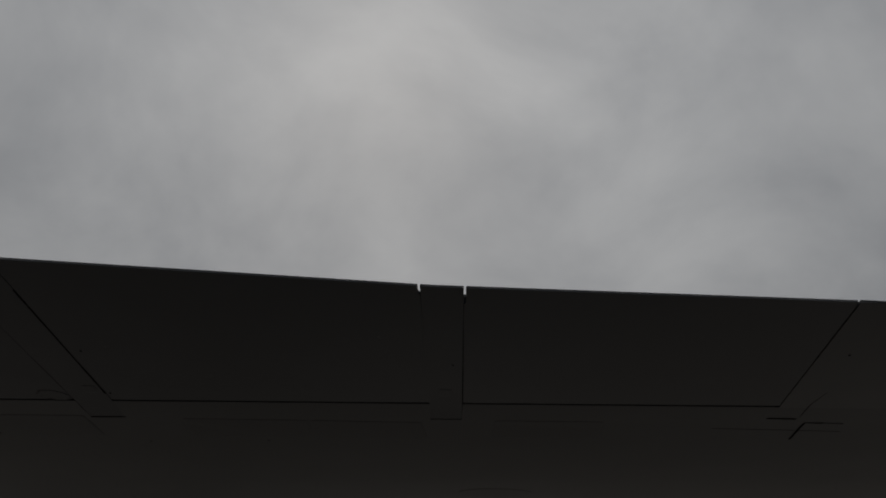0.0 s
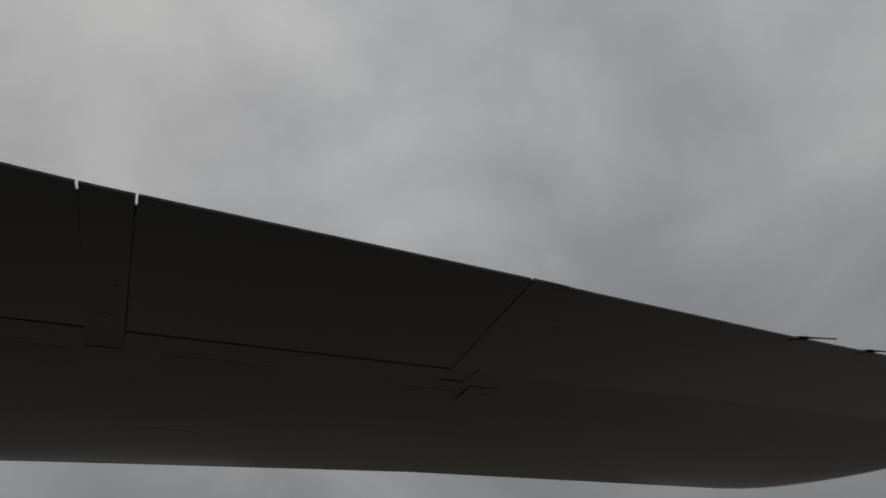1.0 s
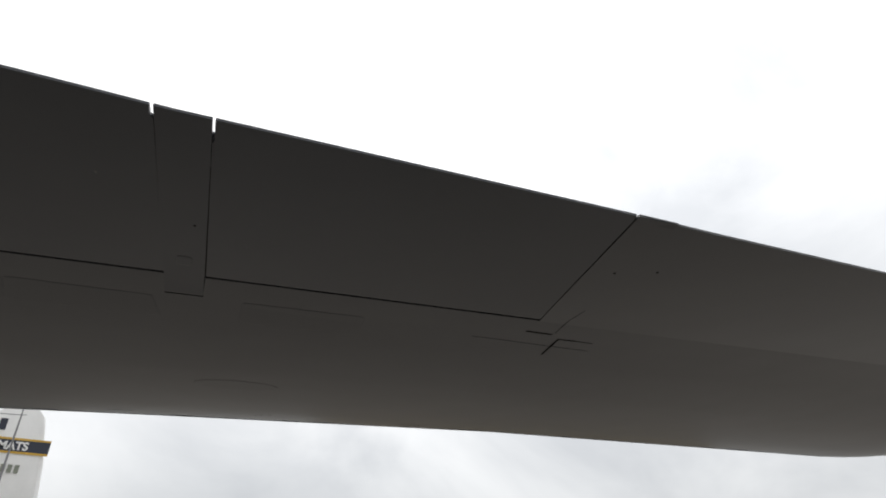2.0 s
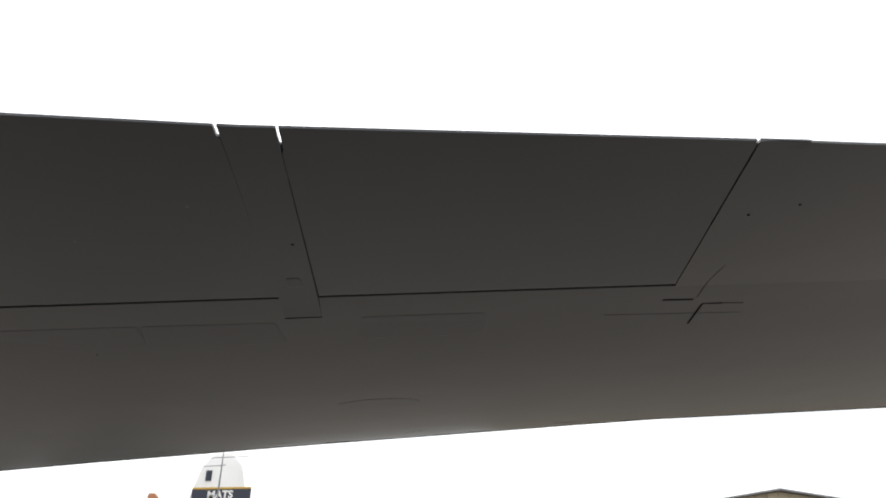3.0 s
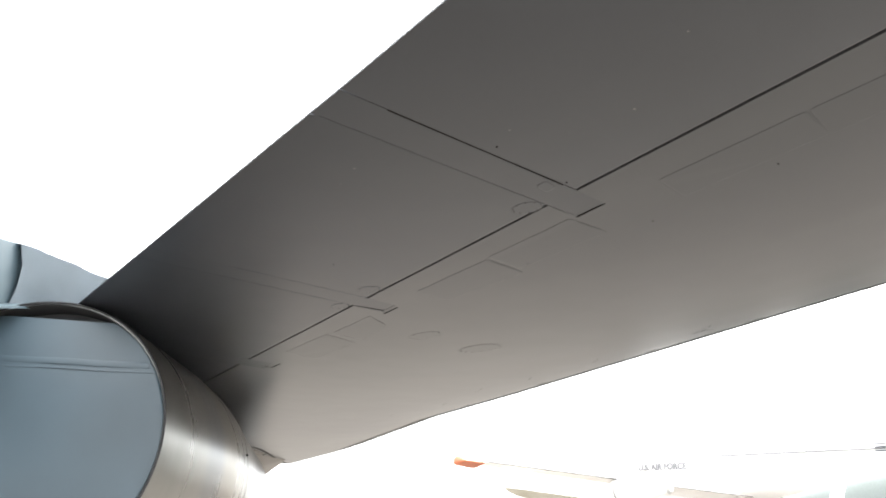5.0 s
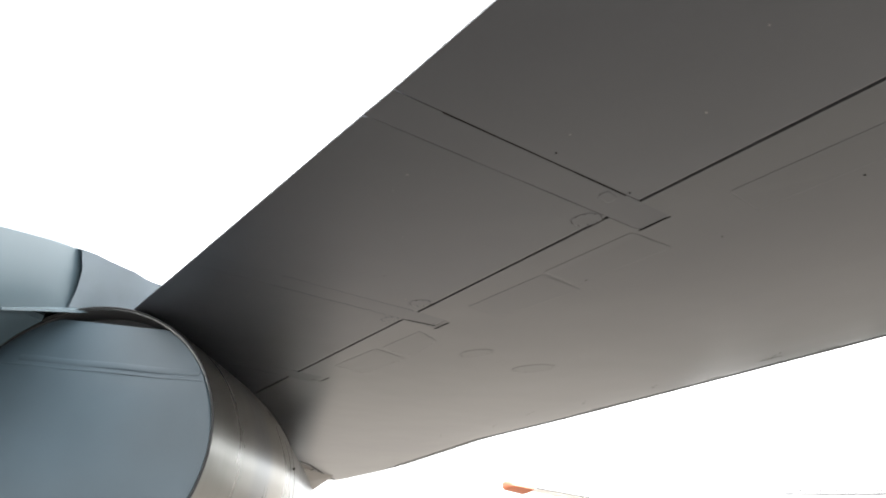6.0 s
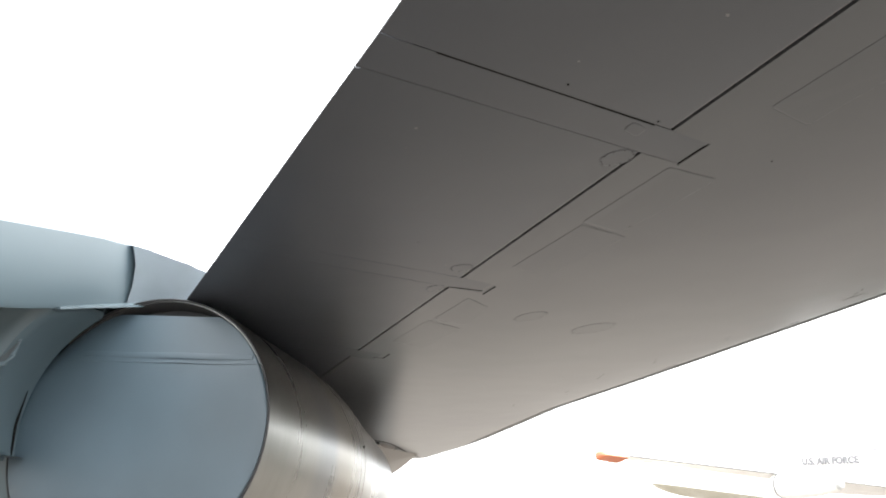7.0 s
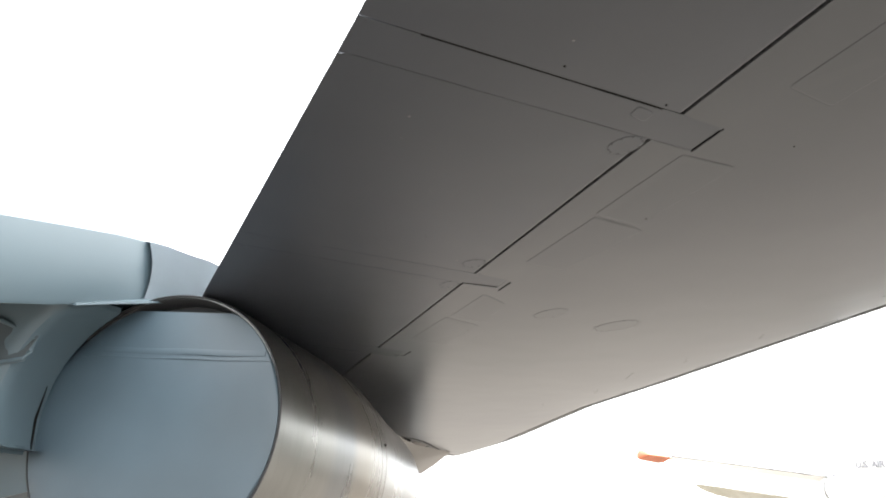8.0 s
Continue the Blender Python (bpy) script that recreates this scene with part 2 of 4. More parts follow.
def curve_at(table, q):
    for (a, za), (b, zb) in zip(table, table[1:]):
        if q <= b:
            f = max(0.0, (q - a) / (b - a))
            return za + (zb - za) * f
    return table[-1][1]


def chordwise(x, y):
    return -y / te(x) if y < 0 else y / le(x)


def thin(x):
    return 1.15 - 0.07 * (x + 2)


def w_low(x, y):
    q = chordwise(x, y)
    return Vector((x, y, 2.65 + DIHEDRAL * x + (curve_at(LOWER, q) if q >= 0 else -q * droop(x))))


def w_up(x, y):
    return Vector((x, y, 2.65 + DIHEDRAL * x + max(curve_at(UPPER, chordwise(x, y)) * thin(x), curve_at(LOWER, chordwise(x, y)) + 0.006)))


ROOT, TIP = -7.6, 5.44
jet = thing("jet_aircraft", "parked grey jet aircraft with plated tailpipe and long slotted wing", "aircraft")
wing = None


def wpart(name, bm, mat, label="", smooth=False):
    return part(name, bm, mat, wing or jet, label, smooth)


# flap tracks: x at the slot, x at the trailing edge, x and y of the tab ahead of the slot
TRACKS = [(1.031, 1.137, 1.016, 1.119, 1.034, 1.134, 0.109), (-0.119, 0.0, -0.102, 0.026, -0.112, -0.010, 0.125),
          (-1.328, -1.206, -1.32, -1.20, -1.290, -1.195, 0.152), (-2.683, -2.529, -2.67, -2.52, -2.55, -2.46, 0.164)]
AILERON = (2.165, 2.09)

# main box: lower and upper skin from the slot to the leading edge
xs = sorted(set([ROOT, -3.6, -3.4, -2.25, -1.0, 1.25, 2.9, -6.8, -6.2, -5.8, -5.4, -5.0, -4.6, -4.2, -3.8, -3.2, -2.0, -1.7, -0.8, -0.45, 0.3, 0.7, -2.5, 1.45, 1.8, 2.165, 2.6, 3.1, 3.6, 4.1, 4.5, 4.75, 4.92] + [t[0] for t in TRACKS] + [t[1] for t in TRACKS]
            + [4.92 + 0.52 * math.sin(radians(a)) for a in (12, 24, 36, 48, 60, 70, 80, 90)]))
fr = sorted(set([0.04, 0.075, 0.2, 0.32, 0.45, 0.82, 0.88, 0.92, 0.955] + [q for q, z in LOWER if q >= 0]))


def box_y(x, q):
    return 0.003 + q * (le(x) - 0.003 - 0.52 * tip(x))


def low_q(x, q):
    y = box_y(x, q)
    p = w_low(x, y)
    p.z = 2.65 + DIHEDRAL * x + curve_at(LOWER, max(q, y / le(x)))
    return p


def up_q(x, q):
    y = box_y(x, q)
    p = w_low(x, y)
    p.z = 2.65 + DIHEDRAL * x + max(curve_at(UPPER, q) * thin(x), curve_at(LOWER, q) + 0.004)
    return p


cells = []
for i in range(len(xs) - 1):
    mid = (xs[i] + xs[i + 1]) / 2
    notch = any(t[0] < mid < t[1] for t in TRACKS)
    for j in range(len(fr) - 1):
        if notch and fr[j] < 0.074:
            continue
        cells.append((i, j))
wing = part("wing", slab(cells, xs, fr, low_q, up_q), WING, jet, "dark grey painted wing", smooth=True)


def bay(name, x0, x1, xt0, xt1, y_front, thick=0.07, label="", opening=(0, 0), starts=(0.90, 0.90)):
    """A moving panel from the slot to the trailing edge, between slot ends x0..x1 and edge ends xt0..xt1."""
    us, vs = spread(0, 1, 8), [0, 0.003, 0.007, 0.012, 0.03, 0.1, 0.25, 0.5, 0.75, *sorted({o for st in starts for o in (st, st + 0.010)}), 1.0]

    def at(u, v):
        yt = te(xt0 + (xt1 - xt0) * u)
        y = y_front + (yt - y_front) * v
        wide = [min(1.0, max(0.0, (v - st) / 0.010)) for st in starts]
        shift = wide[0] * opening[0] if u == 0 else -wide[1] * opening[1] if u == 1 else 0.0
        return (x0 + (x1 - x0) * u) * (1 - v) + (xt0 + (xt1 - xt0) * u) * v + shift, y

    def lo(u, v):
        p = w_low(*at(u, v))
        p.z += 0.0012 * max(0.0, 1 - v / 0.007) ** 2  # rounded nose
        return p

    def hi(u, v):
        p = w_low(*at(u, v))
        p.z += 0.006 + thick * (1 - v)
        return p
    return wpart(name, slab([(i, j) for i in range(8) for j in range(len(vs) - 1)], us, vs, lo, hi), FLAP, label, smooth=True)


# gaps beside each track: inboard and outboard, at the slot and at the trailing edge, and where along the chord they open
GAPS = [(0.0012, 0.0009, 0.0050, 0.0042, 0.945, 0.895), (0.00005, 0.0034, 0.006, 0.0008, 0.98, 0.96), (0.0004, 0.0004, 0.0004, 0.0004, 0.9, 0.9), (0.0004, 0.0006, 0.0004, 0.0004, 0.9, 0.9)]
order = sorted(zip(TRACKS, GAPS), key=lambda t: t[0][0])
edges = [(-3.9, -3.9, 0, 0, 0.9)]
for t, g in order:
    edges += [(t[0], t[2], g[0], g[2], g[4]), (t[1], t[3], g[1], g[3], g[5])]
edges.append((AILERON[0], AILERON[1], 0.005, 0.003, 0.972))
for q in range(0, len(edges), 2):
    a, b = edges[q], edges[q + 1]
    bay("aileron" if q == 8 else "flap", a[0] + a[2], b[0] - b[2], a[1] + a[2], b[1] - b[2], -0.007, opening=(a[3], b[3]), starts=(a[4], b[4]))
for t, g in order:
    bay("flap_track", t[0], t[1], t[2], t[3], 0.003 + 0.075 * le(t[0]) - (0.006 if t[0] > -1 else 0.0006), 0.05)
# fixed trailing edge outboard of the aileron
us = spread(0, 1, 14)


def tip_at(u, v):
    xa, xb = AILERON[0], TIP - 0.02
    ta, tb = AILERON[1], TIP - 0.12
    x = (xa + (xb - xa) * u) * (1 - v) + (ta + (tb - ta) * u) * v
    return x, 0.006 + (te(x) - 0.006) * v


def tip_hi(u, v):
    p = w_low(*tip_at(u, v))
    p.z += 0.006 + 0.17 * (1 - v)
    return p


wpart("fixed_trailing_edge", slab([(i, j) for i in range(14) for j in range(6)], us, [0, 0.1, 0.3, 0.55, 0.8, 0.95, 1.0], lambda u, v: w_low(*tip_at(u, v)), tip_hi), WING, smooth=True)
# upper shroud over the flap noses; it stops short of the trailing edge, so that light shows in the track gaps
xs2 = spread(-3.9, 2.3, 12)


def sh_at(x, v):
    return x, 0.02 + (te(x) * 0.90 - 0.02) * v


def sh_lo(x, v):
    p = w_low(*sh_at(x, v))
    p.z += 0.018 + 0.07 * (1 - v)
    return p


def sh_hi(x, v):
    p = w_low(*sh_at(x, v))
    p.z += 0.024 + 0.16 * (1 - v)
    return p


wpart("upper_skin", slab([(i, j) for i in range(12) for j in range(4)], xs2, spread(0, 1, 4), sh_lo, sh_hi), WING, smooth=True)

# ---- engine tailpipe beside the wing root ----
AFT = Vector((0.829, -0.559, 0.07)).normalized()
OUT = Vector((0.559, 0.829, 0.0)).normalized()
UPW = OUT.cross(AFT)
UPW = UPW if UPW.z > 0 else -UPW
NOZ, NR = Vector((-2.05, -1.065, 1.946)), 0.577


def around(s, r, n=64, dz=0.0, dl=0.0):
    """A ring about the pipe's axis, s metres aft of the rim."""
    c = NOZ + AFT * s + UPW * dz + OUT * dl
    return [c + r * (math.cos(a) * OUT + math.sin(a) * UPW) for a in (2 * math.pi * q / n for q in range(n))]


# distance aft of the rim, radius, and how far the centre swings inboard
profile = [(-0.16, NR - 0.012, 0), (0.0, NR - 0.006, 0), (0.0, NR + 0.004, 0), (-0.05, NR + 0.013, 0), (-0.3, NR + 0.024, 0), (-0.5, NR + 0.035, 0), (-0.7, NR + 0.045, 0), (-0.95, NR + 0.056, 0),
           (-1.2, NR + 0.057, 0), (-1.4, NR + 0.047, 0), (-1.6, NR + 0.030, 0), (-2.0, NR - 0.010, 0), (-2.3, 0.553, -0.006), (-2.6, 0.547, -0.03), (-3.0, 0.54, -0.12), (-3.4, 0.53, -0.25),
           (-4.4, 0.50, -0.49), (-5.3, 0.48, -0.72), (-6.8, 0.48, -1.12)]
pipe = part("tailpipe", loft([around(s, r, dl=d) for s, r, d in profile[:14]]), STEEL, jet, "bare brushed steel tailpipe", smooth=True)
# forward nacelle is out of view, coloured dark so the wing mirrors shade
part("engine_nacelle", loft([around(s, r - (0.004 if s > -2.5 else 0.0), dl=d) for s, r, d in profile[12:]]), DARKIN, jet, "hidden engine nacelle darkened for the wing's reflection", smooth=True)
# unseen fairing added between the engine and the wing to darken its reflection: top edge (aft of the rim, outboard)
rings = []
for s0, l0 in ((-0.95, -0.10), (-1.13, 0.08), (-1.6, 0.12), (-2.5, 0.015), (-3.5, -0.15), (-4.4, -0.31), (-5.5, -0.49), (-6.8, -0.74)):
    at = Vector((NOZ.x, NOZ.y, 0)) + AFT * s0 + OUT * l0
    top, low = w_low(at.x, at.y).z + 0.03, NOZ.z + 0.07 * s0 + 0.30
    back = OUT * (-0.9 - l0)
    rings.append([Vector((at.x, at.y, top)), Vector((at.x, at.y, (top * 2 + low) / 3)) - OUT * 0.01, Vector((at.x, at.y, low)) - OUT * 0.03, Vector((at.x, at.y, low)) + back, Vector((at.x, at.y, top)) + back])
part("root_shade_fairing", loft(rings), DARKIN, jet, "unseen dark fairing added to shade the wing's reflection", smooth=True)
CUT = 0.508  # the plate's flat top edge, above the axis


def plate(s0, r):
    ring = []
    for q in range(72):
        a = 2 * math.pi * q / 72
        l, z = r * math.cos(a), min(r * math.sin(a), CUT)
        ring.append(NOZ + AFT * (s0 - 0.13 * max(0.0, z - 0.24)) + OUT * l + UPW * z)
    return ring


def plate_grid(s0):
    """The plate's outer face in rows, so that its upper leaf can lean back."""
    rings = []
    for k in (1.0, 0.9, 0.75, 0.6, 0.45, 0.3, 0.15, 0.02):
        ring = []
        for q in range(72):
            a = 2 * math.pi * q / 72
            l, z = k * (NR - 0.012) * math.cos(a), min(k * (NR - 0.012) * math.sin(a), CUT)
            ring.append(NOZ + AFT * (s0 - 0.13 * max(0.0, z - 0.24) + 0.004 * math.sin(9 * l) * math.cos(7 * z)) + OUT * l + UPW * z)
        rings.append(ring)
    return rings


cover = part("cover_plate", loft([plate(-0.03, NR - 0.006), plate(0.008, NR - 0.006)] + plate_grid(0.014)), COVER, pipe, "blue-grey painted plate", smooth=True)
M_pipe = Matrix((( *OUT, 0), (*UPW, 0), (*AFT, 0), (0, 0, 0, 1))).transposed()
M_pipe = Matrix.Translation(NOZ) @ M_pipe
# folded ridge across the plate, and the seam under it
for z0, z1, l0, l1, d in ((0.298, 0.326, -0.34, 0.455, 0.0052), (0.276, 0.2835, -0.44, 0.485, 0.0026)):
    rows = []
    for i in range(25):
        l = l0 + (l1 - l0) * i / 24
        sag = 0.012 * (l - l0) + 0.0015 * math.sin(17 * l)
        rows.append([M_pipe @ Vector((l, z + sag, 0.014 - 0.13 * max(0.0, z - 0.24) + up)) for z, up in ((z0, -0.004), (z0, 0.002), ((z0 + z1) / 2, d), (z1, 0.002), (z1, -0.004))])
    part("plate_ridge" if d > 0.005 else "plate_seam", loft(rows), COVER, cover, smooth=True)
# wall and liner coloured dark to paint the shade above the plate
part("shade_wall", loft([around(-0.10, NR - 0.011), around(-0.12, NR - 0.011)]), DARKIN, pipe)
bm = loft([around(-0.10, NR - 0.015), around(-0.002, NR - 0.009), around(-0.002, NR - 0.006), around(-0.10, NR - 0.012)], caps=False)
part("shade_liner", bm, DARKIN, pipe, smooth=True)
part("rim_bead", tube(around(0.004, NR + 0.001, 72) + around(0.004, NR + 0.001, 72)[:1], 0.0045, 6), SEAM, pipe)

# ---- tail fuselage above and inboard of the tailpipe ----
FLAT = Vector((AFT.x, AFT.y, 0)).normalized()


def spot(s0, l, z):
    return Vector((NOZ.x, NOZ.y, 0)) + FLAT * s0 + OUT * l + Vector((0, 0, z))


def boom(s0, lb, zb, lt, zt, deep=1.9):
    """A ring of the tail fuselage: outboard bottom edge (lb, zb) and crest (lt, zt)."""
    h, lm = zt - zb, lt - deep / 2
    side = [(lb, zb), (lb + 0.008, zb + 0.05 * h), (lb + 0.028, zb + 0.35 * h), (lb + 0.040, zb + 0.65 * h), (lb + 0.036, zb + 0.94 * h), (lb - 0.01, zt), (lt - 0.3, zt + 0.02)]
    other = [(2 * lm - l, z) for l, z in reversed(side)]
    return [spot(s0, l, z) for l, z in side + other]


stations = [(-6.5, -0.75, 2.2, -0.9, 3.2), (-3.0, -0.55, 2.50, -0.7, 3.15), (-1.2, -0.18, 2.62, -0.3, 2.97), (-0.68, -0.22, 2.60, -0.32, 2.88), (-0.13, -0.245, 2.50, -0.36, 2.81),
            (0.2, -0.27, 2.41, -0.38, 2.745), (0.4, -0.29, 2.345, -0.40, 2.695), (0.75, -0.31, 2.25, -0.42, 2.60), (1.6, -0.5, 2.05, -0.6, 2.35)]
fus = part("tail_fuselage", loft([boom(*q) for q in stations]), BLUE, jet, "blue-grey painted tail fuselage", smooth=True)

# keel between the two tailpipes: its side is hollowed round the pipe
def keel(s0, grow=0.0, low=1.50):
    pts = []
    r = NR + 0.035 + grow
    for d in range(114, 216, 6):
        a = radians(d)
        pts.append((r * math.cos(a), 1.946 + 0.07 * s0 + r * math.sin(a)))
    zb = float(np.interp(s0, [q[0] for q in stations], [q[2] for q in stations])) + 0.02
    lb = float(np.interp(s0, [q[0] for q in stations], [q[1] for q in stations])) - 0.02
    pts = [(min(l, lb), max(low, min(z, zb))) for l, z in pts]
    return [spot(s0, l, z) for l, z in pts + [(-1.05, low), (-1.05, zb)]]


part("keel", loft([keel(-1.2, 0.02), keel(-0.3), keel(-0.02, 0.0), keel(0.016, -0.03, 1.80), keel(0.021, -0.072, 1.80), keel(0.08, -0.080, 1.80), keel(0.15, -0.090, 1.80), keel(0.25, -0.112, 1.80), keel(0.29, -0.117, 1.805),
                      keel(0.315, -0.110, 1.815), keel(0.33, -0.09, 1.825), keel(0.337, -0.06, 1.84)]), BLUE, fus, smooth=True)
# thin lip along the skin's lower edge
bm = loft([[spot(q, l0, z0 + dz) for dz in (0, 0.010)] + [spot(q, l0 - 0.25, z0 + dz + 0.02) for dz in (0.010, 0)] for q, l0, z0 in ((-0.35, -0.02, 2.535), (-0.1, -0.12, 2.505), (0.1, -0.2, 2.44), (0.30, -0.265, 2.372))])
part("lip", bm, BLUE, fus)
# canvas panel ahead on the side
rows = []
for i, q in enumerate(spread(-1.15, -0.065, 12)):
    ring = [boom(q1, *[float(np.interp(q1, [c[0] for c in stations], [c[k] for c in stations])) for k in (1, 2, 3, 4)])[j] for j, q1 in enumerate(q + 0.11 * max(0.0, (i - 6) / 6) * h for h in (0, 0.05, 0.3, 0.62, 0.92, 1.0))]
    rows.append([p + OUT * (0.016 + 0.011 * math.sin(i * 1.9 + j * 1.3)) + Vector((0, 0, -0.016 if j == 5 else 0)) for j, p in enumerate(ring[0:6])])
bm = loft(rows, closed=False, caps=False)
bmesh.ops.solidify(bm, geom=bm.faces[:], thickness=0.006)
part("canvas_panel", bm, CANVAS, fus, "creased grey canvas panel", smooth=True)

# the twin tailpipe beyond the keel
TWIN = OUT * -2.05
twin = part("tailpipe", loft([[p + TWIN for p in around(q, r, dl=-d)] for q, r, d in profile]), STEEL, jet, "bare brushed steel tailpipe", smooth=True)
part("cover_plate", loft([[p + TWIN for p in plate(q, r)] for q, r in ((-0.03, NR - 0.006), (0.008, NR - 0.006), (0.014, NR - 0.012))]), COVER, twin, "blue-grey painted plate", smooth=True)

# ---- wing details ----
def on_wing(x, y, d=0.0):
    """A point of the wing's lower face, d metres below it."""
    p = low_q(x, (y - 0.003) / (le(x) - 0.003)) if y >= 0.003 else w_low(x, y)
    p.z -= d
    return p


def strip(name, points, width, mat, depth=0.0012, up=0.004, parent=None):
    """A thin strip along points (x, y) of the lower face, depth proud of it."""
    rings = []
    for i, (x, y) in enumerate(points):
        x0, y0 = points[max(i - 1, 0)]
        x1, y1 = points[min(i + 1, len(points) - 1)]
        d = Vector((x1 - x0, y1 - y0)).normalized()
        n = Vector((-d.y, d.x)) * width / 2
        rings.append([on_wing(x + n.x, y + n.y, depth), on_wing(x - n.x, y - n.y, depth), on_wing(x - n.x, y - n.y, -up), on_wing(x + n.x, y + n.y, -up)])
    return wpart(name, loft(rings), mat)


def shade_strip(a, b, width, depth, thick=0.008, n=8):
    """A black strip that paints shade at some depth inside a gap between two points (x, y)."""
    rings = []
    d = Vector((b[0] - a[0], b[1] - a[1])).normalized()
    m = Vector((-d.y, d.x)) * width / 2
    for f in spread(0, 1, n):
        x, y = a[0] + (b[0] - a[0]) * f, a[1] + (b[1] - a[1]) * f
        rings.append([w_low(x + m.x, y + m.y) + Vector((0, 0, depth)), w_low(x - m.x, y - m.y) + Vector((0, 0, depth)),
                      w_low(x - m.x, y - m.y) + Vector((0, 0, depth + thick)), w_low(x + m.x, y + m.y) + Vector((0, 0, depth + thick))])
    return wpart("gap_shade", loft(rings), RUBBER_SHADE)


# black strips put the shade into the hinge slots and track gaps
for q in range(0, len(edges), 2):
    shade_strip((max(edges[q][0], -3.4), -0.002), (edges[q + 1][0], -0.002), 0.0125, 0.010)
for (t, g) in order:
    yf = 0.003 + 0.075 * le(t[0]) - 0.003
    if t[0] > -1:
        shade_strip((t[0], yf), (t[1], yf), 0.009, 0.0025, n=2)
shade_strip((1.137 - 0.002, 0), (1.119 - 0.003, te(1.12) * 0.89), 0.008, 0.0015)
shade_strip((1.031 + 0.001, 0), (1.016 + 0.004, te(1.02) * 0.945), 0.008, 0.003)
shade_strip((0.002, 0), (0.022, te(0.0) * 0.9), 0.008, 0.0015)
shade_strip((2.165 - 0.003, 0), (2.09 - 0.003, te(2.09) * 0.97), 0.009, 0.003)
strip("seam", [(-1.328, 0.0), (-1.30, 0.142)], 0.004, SLOT)
for t in TRACKS[1:2]:
    strip("seam", [(t[4], t[6]), (t[5], t[6])], 0.0048, SLOT, 0.0008)
strip("seam", [(0.002, -0.006), (0.0095, -0.25)], 0.0062, SLOT, 0.0004)
strip("seam", [(0.0095, -0.25), (0.022, -0.67)], 0.0044, SLOT, 0.0004)
strip("seam", [(-0.117, 0.01), (-0.112, 0.125)], 0.0012, FAINT, 0.0003)
strip("seam", [(-1.335, 0.163), (-1.225, 0.163)], 0.0075, SLOT, 0.0010)
strip("seam", [(-2.617, 0.178), (-2.51, 0.180)], 0.0075, SLOT, 0.0010)
strip("seam", [(-2.632, 0.12), (-2.62, 0.178)], 0.003, SLOT, 0.0008)
strip("seam", [(-0.117, -0.02), (-0.113, -0.18)], 0.0008, FAINT, 0.0002)
strip("seam", [(-0.106, -0.5), (-0.1, -0.79)], 0.0012, FAINT, 0.0004)
strip("seam", [(-1.206, -0.02), (-1.205, -0.4), (-1.20, -0.6)], 0.0014, FAINT, 0.0004)
strip("seam", [(-1.327, -0.02), (-1.325, -0.4), (-1.32, -0.6)], 0.0014, FAINT, 0.0004)
# hinge cut-outs outboard of the aileron
strip("seam", [(2.158, 0.089), (2.255, 0.092)], 0.007, SLOT)
strip("seam", [(2.301, 0.257), (2.297, 0.122), (2.36, 0.123)], 0.006, SLOT)
strip("seam", [(2.36, 0.123), (2.43, 0.126)], 0.003, SEAM)
strip("seam", [(2.262, 0.08), (2.255, -0.03), (2.262, -0.12)], 0.002, SEAM, 0.0006)
strip("seam", [(2.0, 0.175), (2.45, 0.19)], 0.0015, SEAM, 0.0006)

# access panels: corner points in plan, or ellipses
PANELS = [((-1.01, 0.115), (-0.56, 0.125), (-0.565, 0.31), (-1.005, 0.275)), ((-0.545, 0.115), (-0.14, 0.118), (-0.125, 0.281), (-0.55, 0.275)),
          ((-2.25, 0.095), (-1.80, 0.11), (-1.83, 0.30), (-2.26, 0.285)), ((-1.765, 0.125), (-1.41, 0.13), (-1.47, 0.26), (-1.765, 0.30)),
          ((0.19, 0.135), (0.615, 0.14), (0.61, 0.275), (0.18, 0.272)), ((0.625, 0.14), (1.0, 0.149), (1.02, 0.28), (0.605, 0.28)),
          ((1.25, 0.13), (1.62, 0.13), (1.62, 0.27), (1.25, 0.27)), ((-0.05, -0.115), (-0.008, -0.115), (-0.016, -0.062), (-0.06, -0.062)),
          ((1.06, -0.12), (1.10, -0.12), (1.10, -0.065), (1.06, -0.065))]


def corners(pts, n=5, r=0.014):
    """The outline with rounded corners."""
    out = []
    k = len(pts)
    for i in range(k):
        p, a, b = Vector(pts[i]), Vector(pts[i - 1]), Vector(pts[(i + 1) % k])
        u, v = (a - p).normalized(), (b - p).normalized()
        for f in spread(0, 1, n - 1):
            out.append(p + u * r * (1 - f) ** 2 + v * r * f ** 2)
        for f in (0.2, 0.35, 0.5, 0.65, 0.8):
            out.append(p.lerp(b, f))
    return out


def ellipse(cx, cy, rx, ry, turn=0.0, n=28):
    c, w = math.cos(radians(turn)), math.sin(radians(turn))
    return [Vector((cx + rx * math.cos(a) * c - ry * math.sin(a) * w, cy + rx * math.cos(a) * w + ry * math.sin(a) * c)) for a in (2 * math.pi * q / n for q in range(n))]


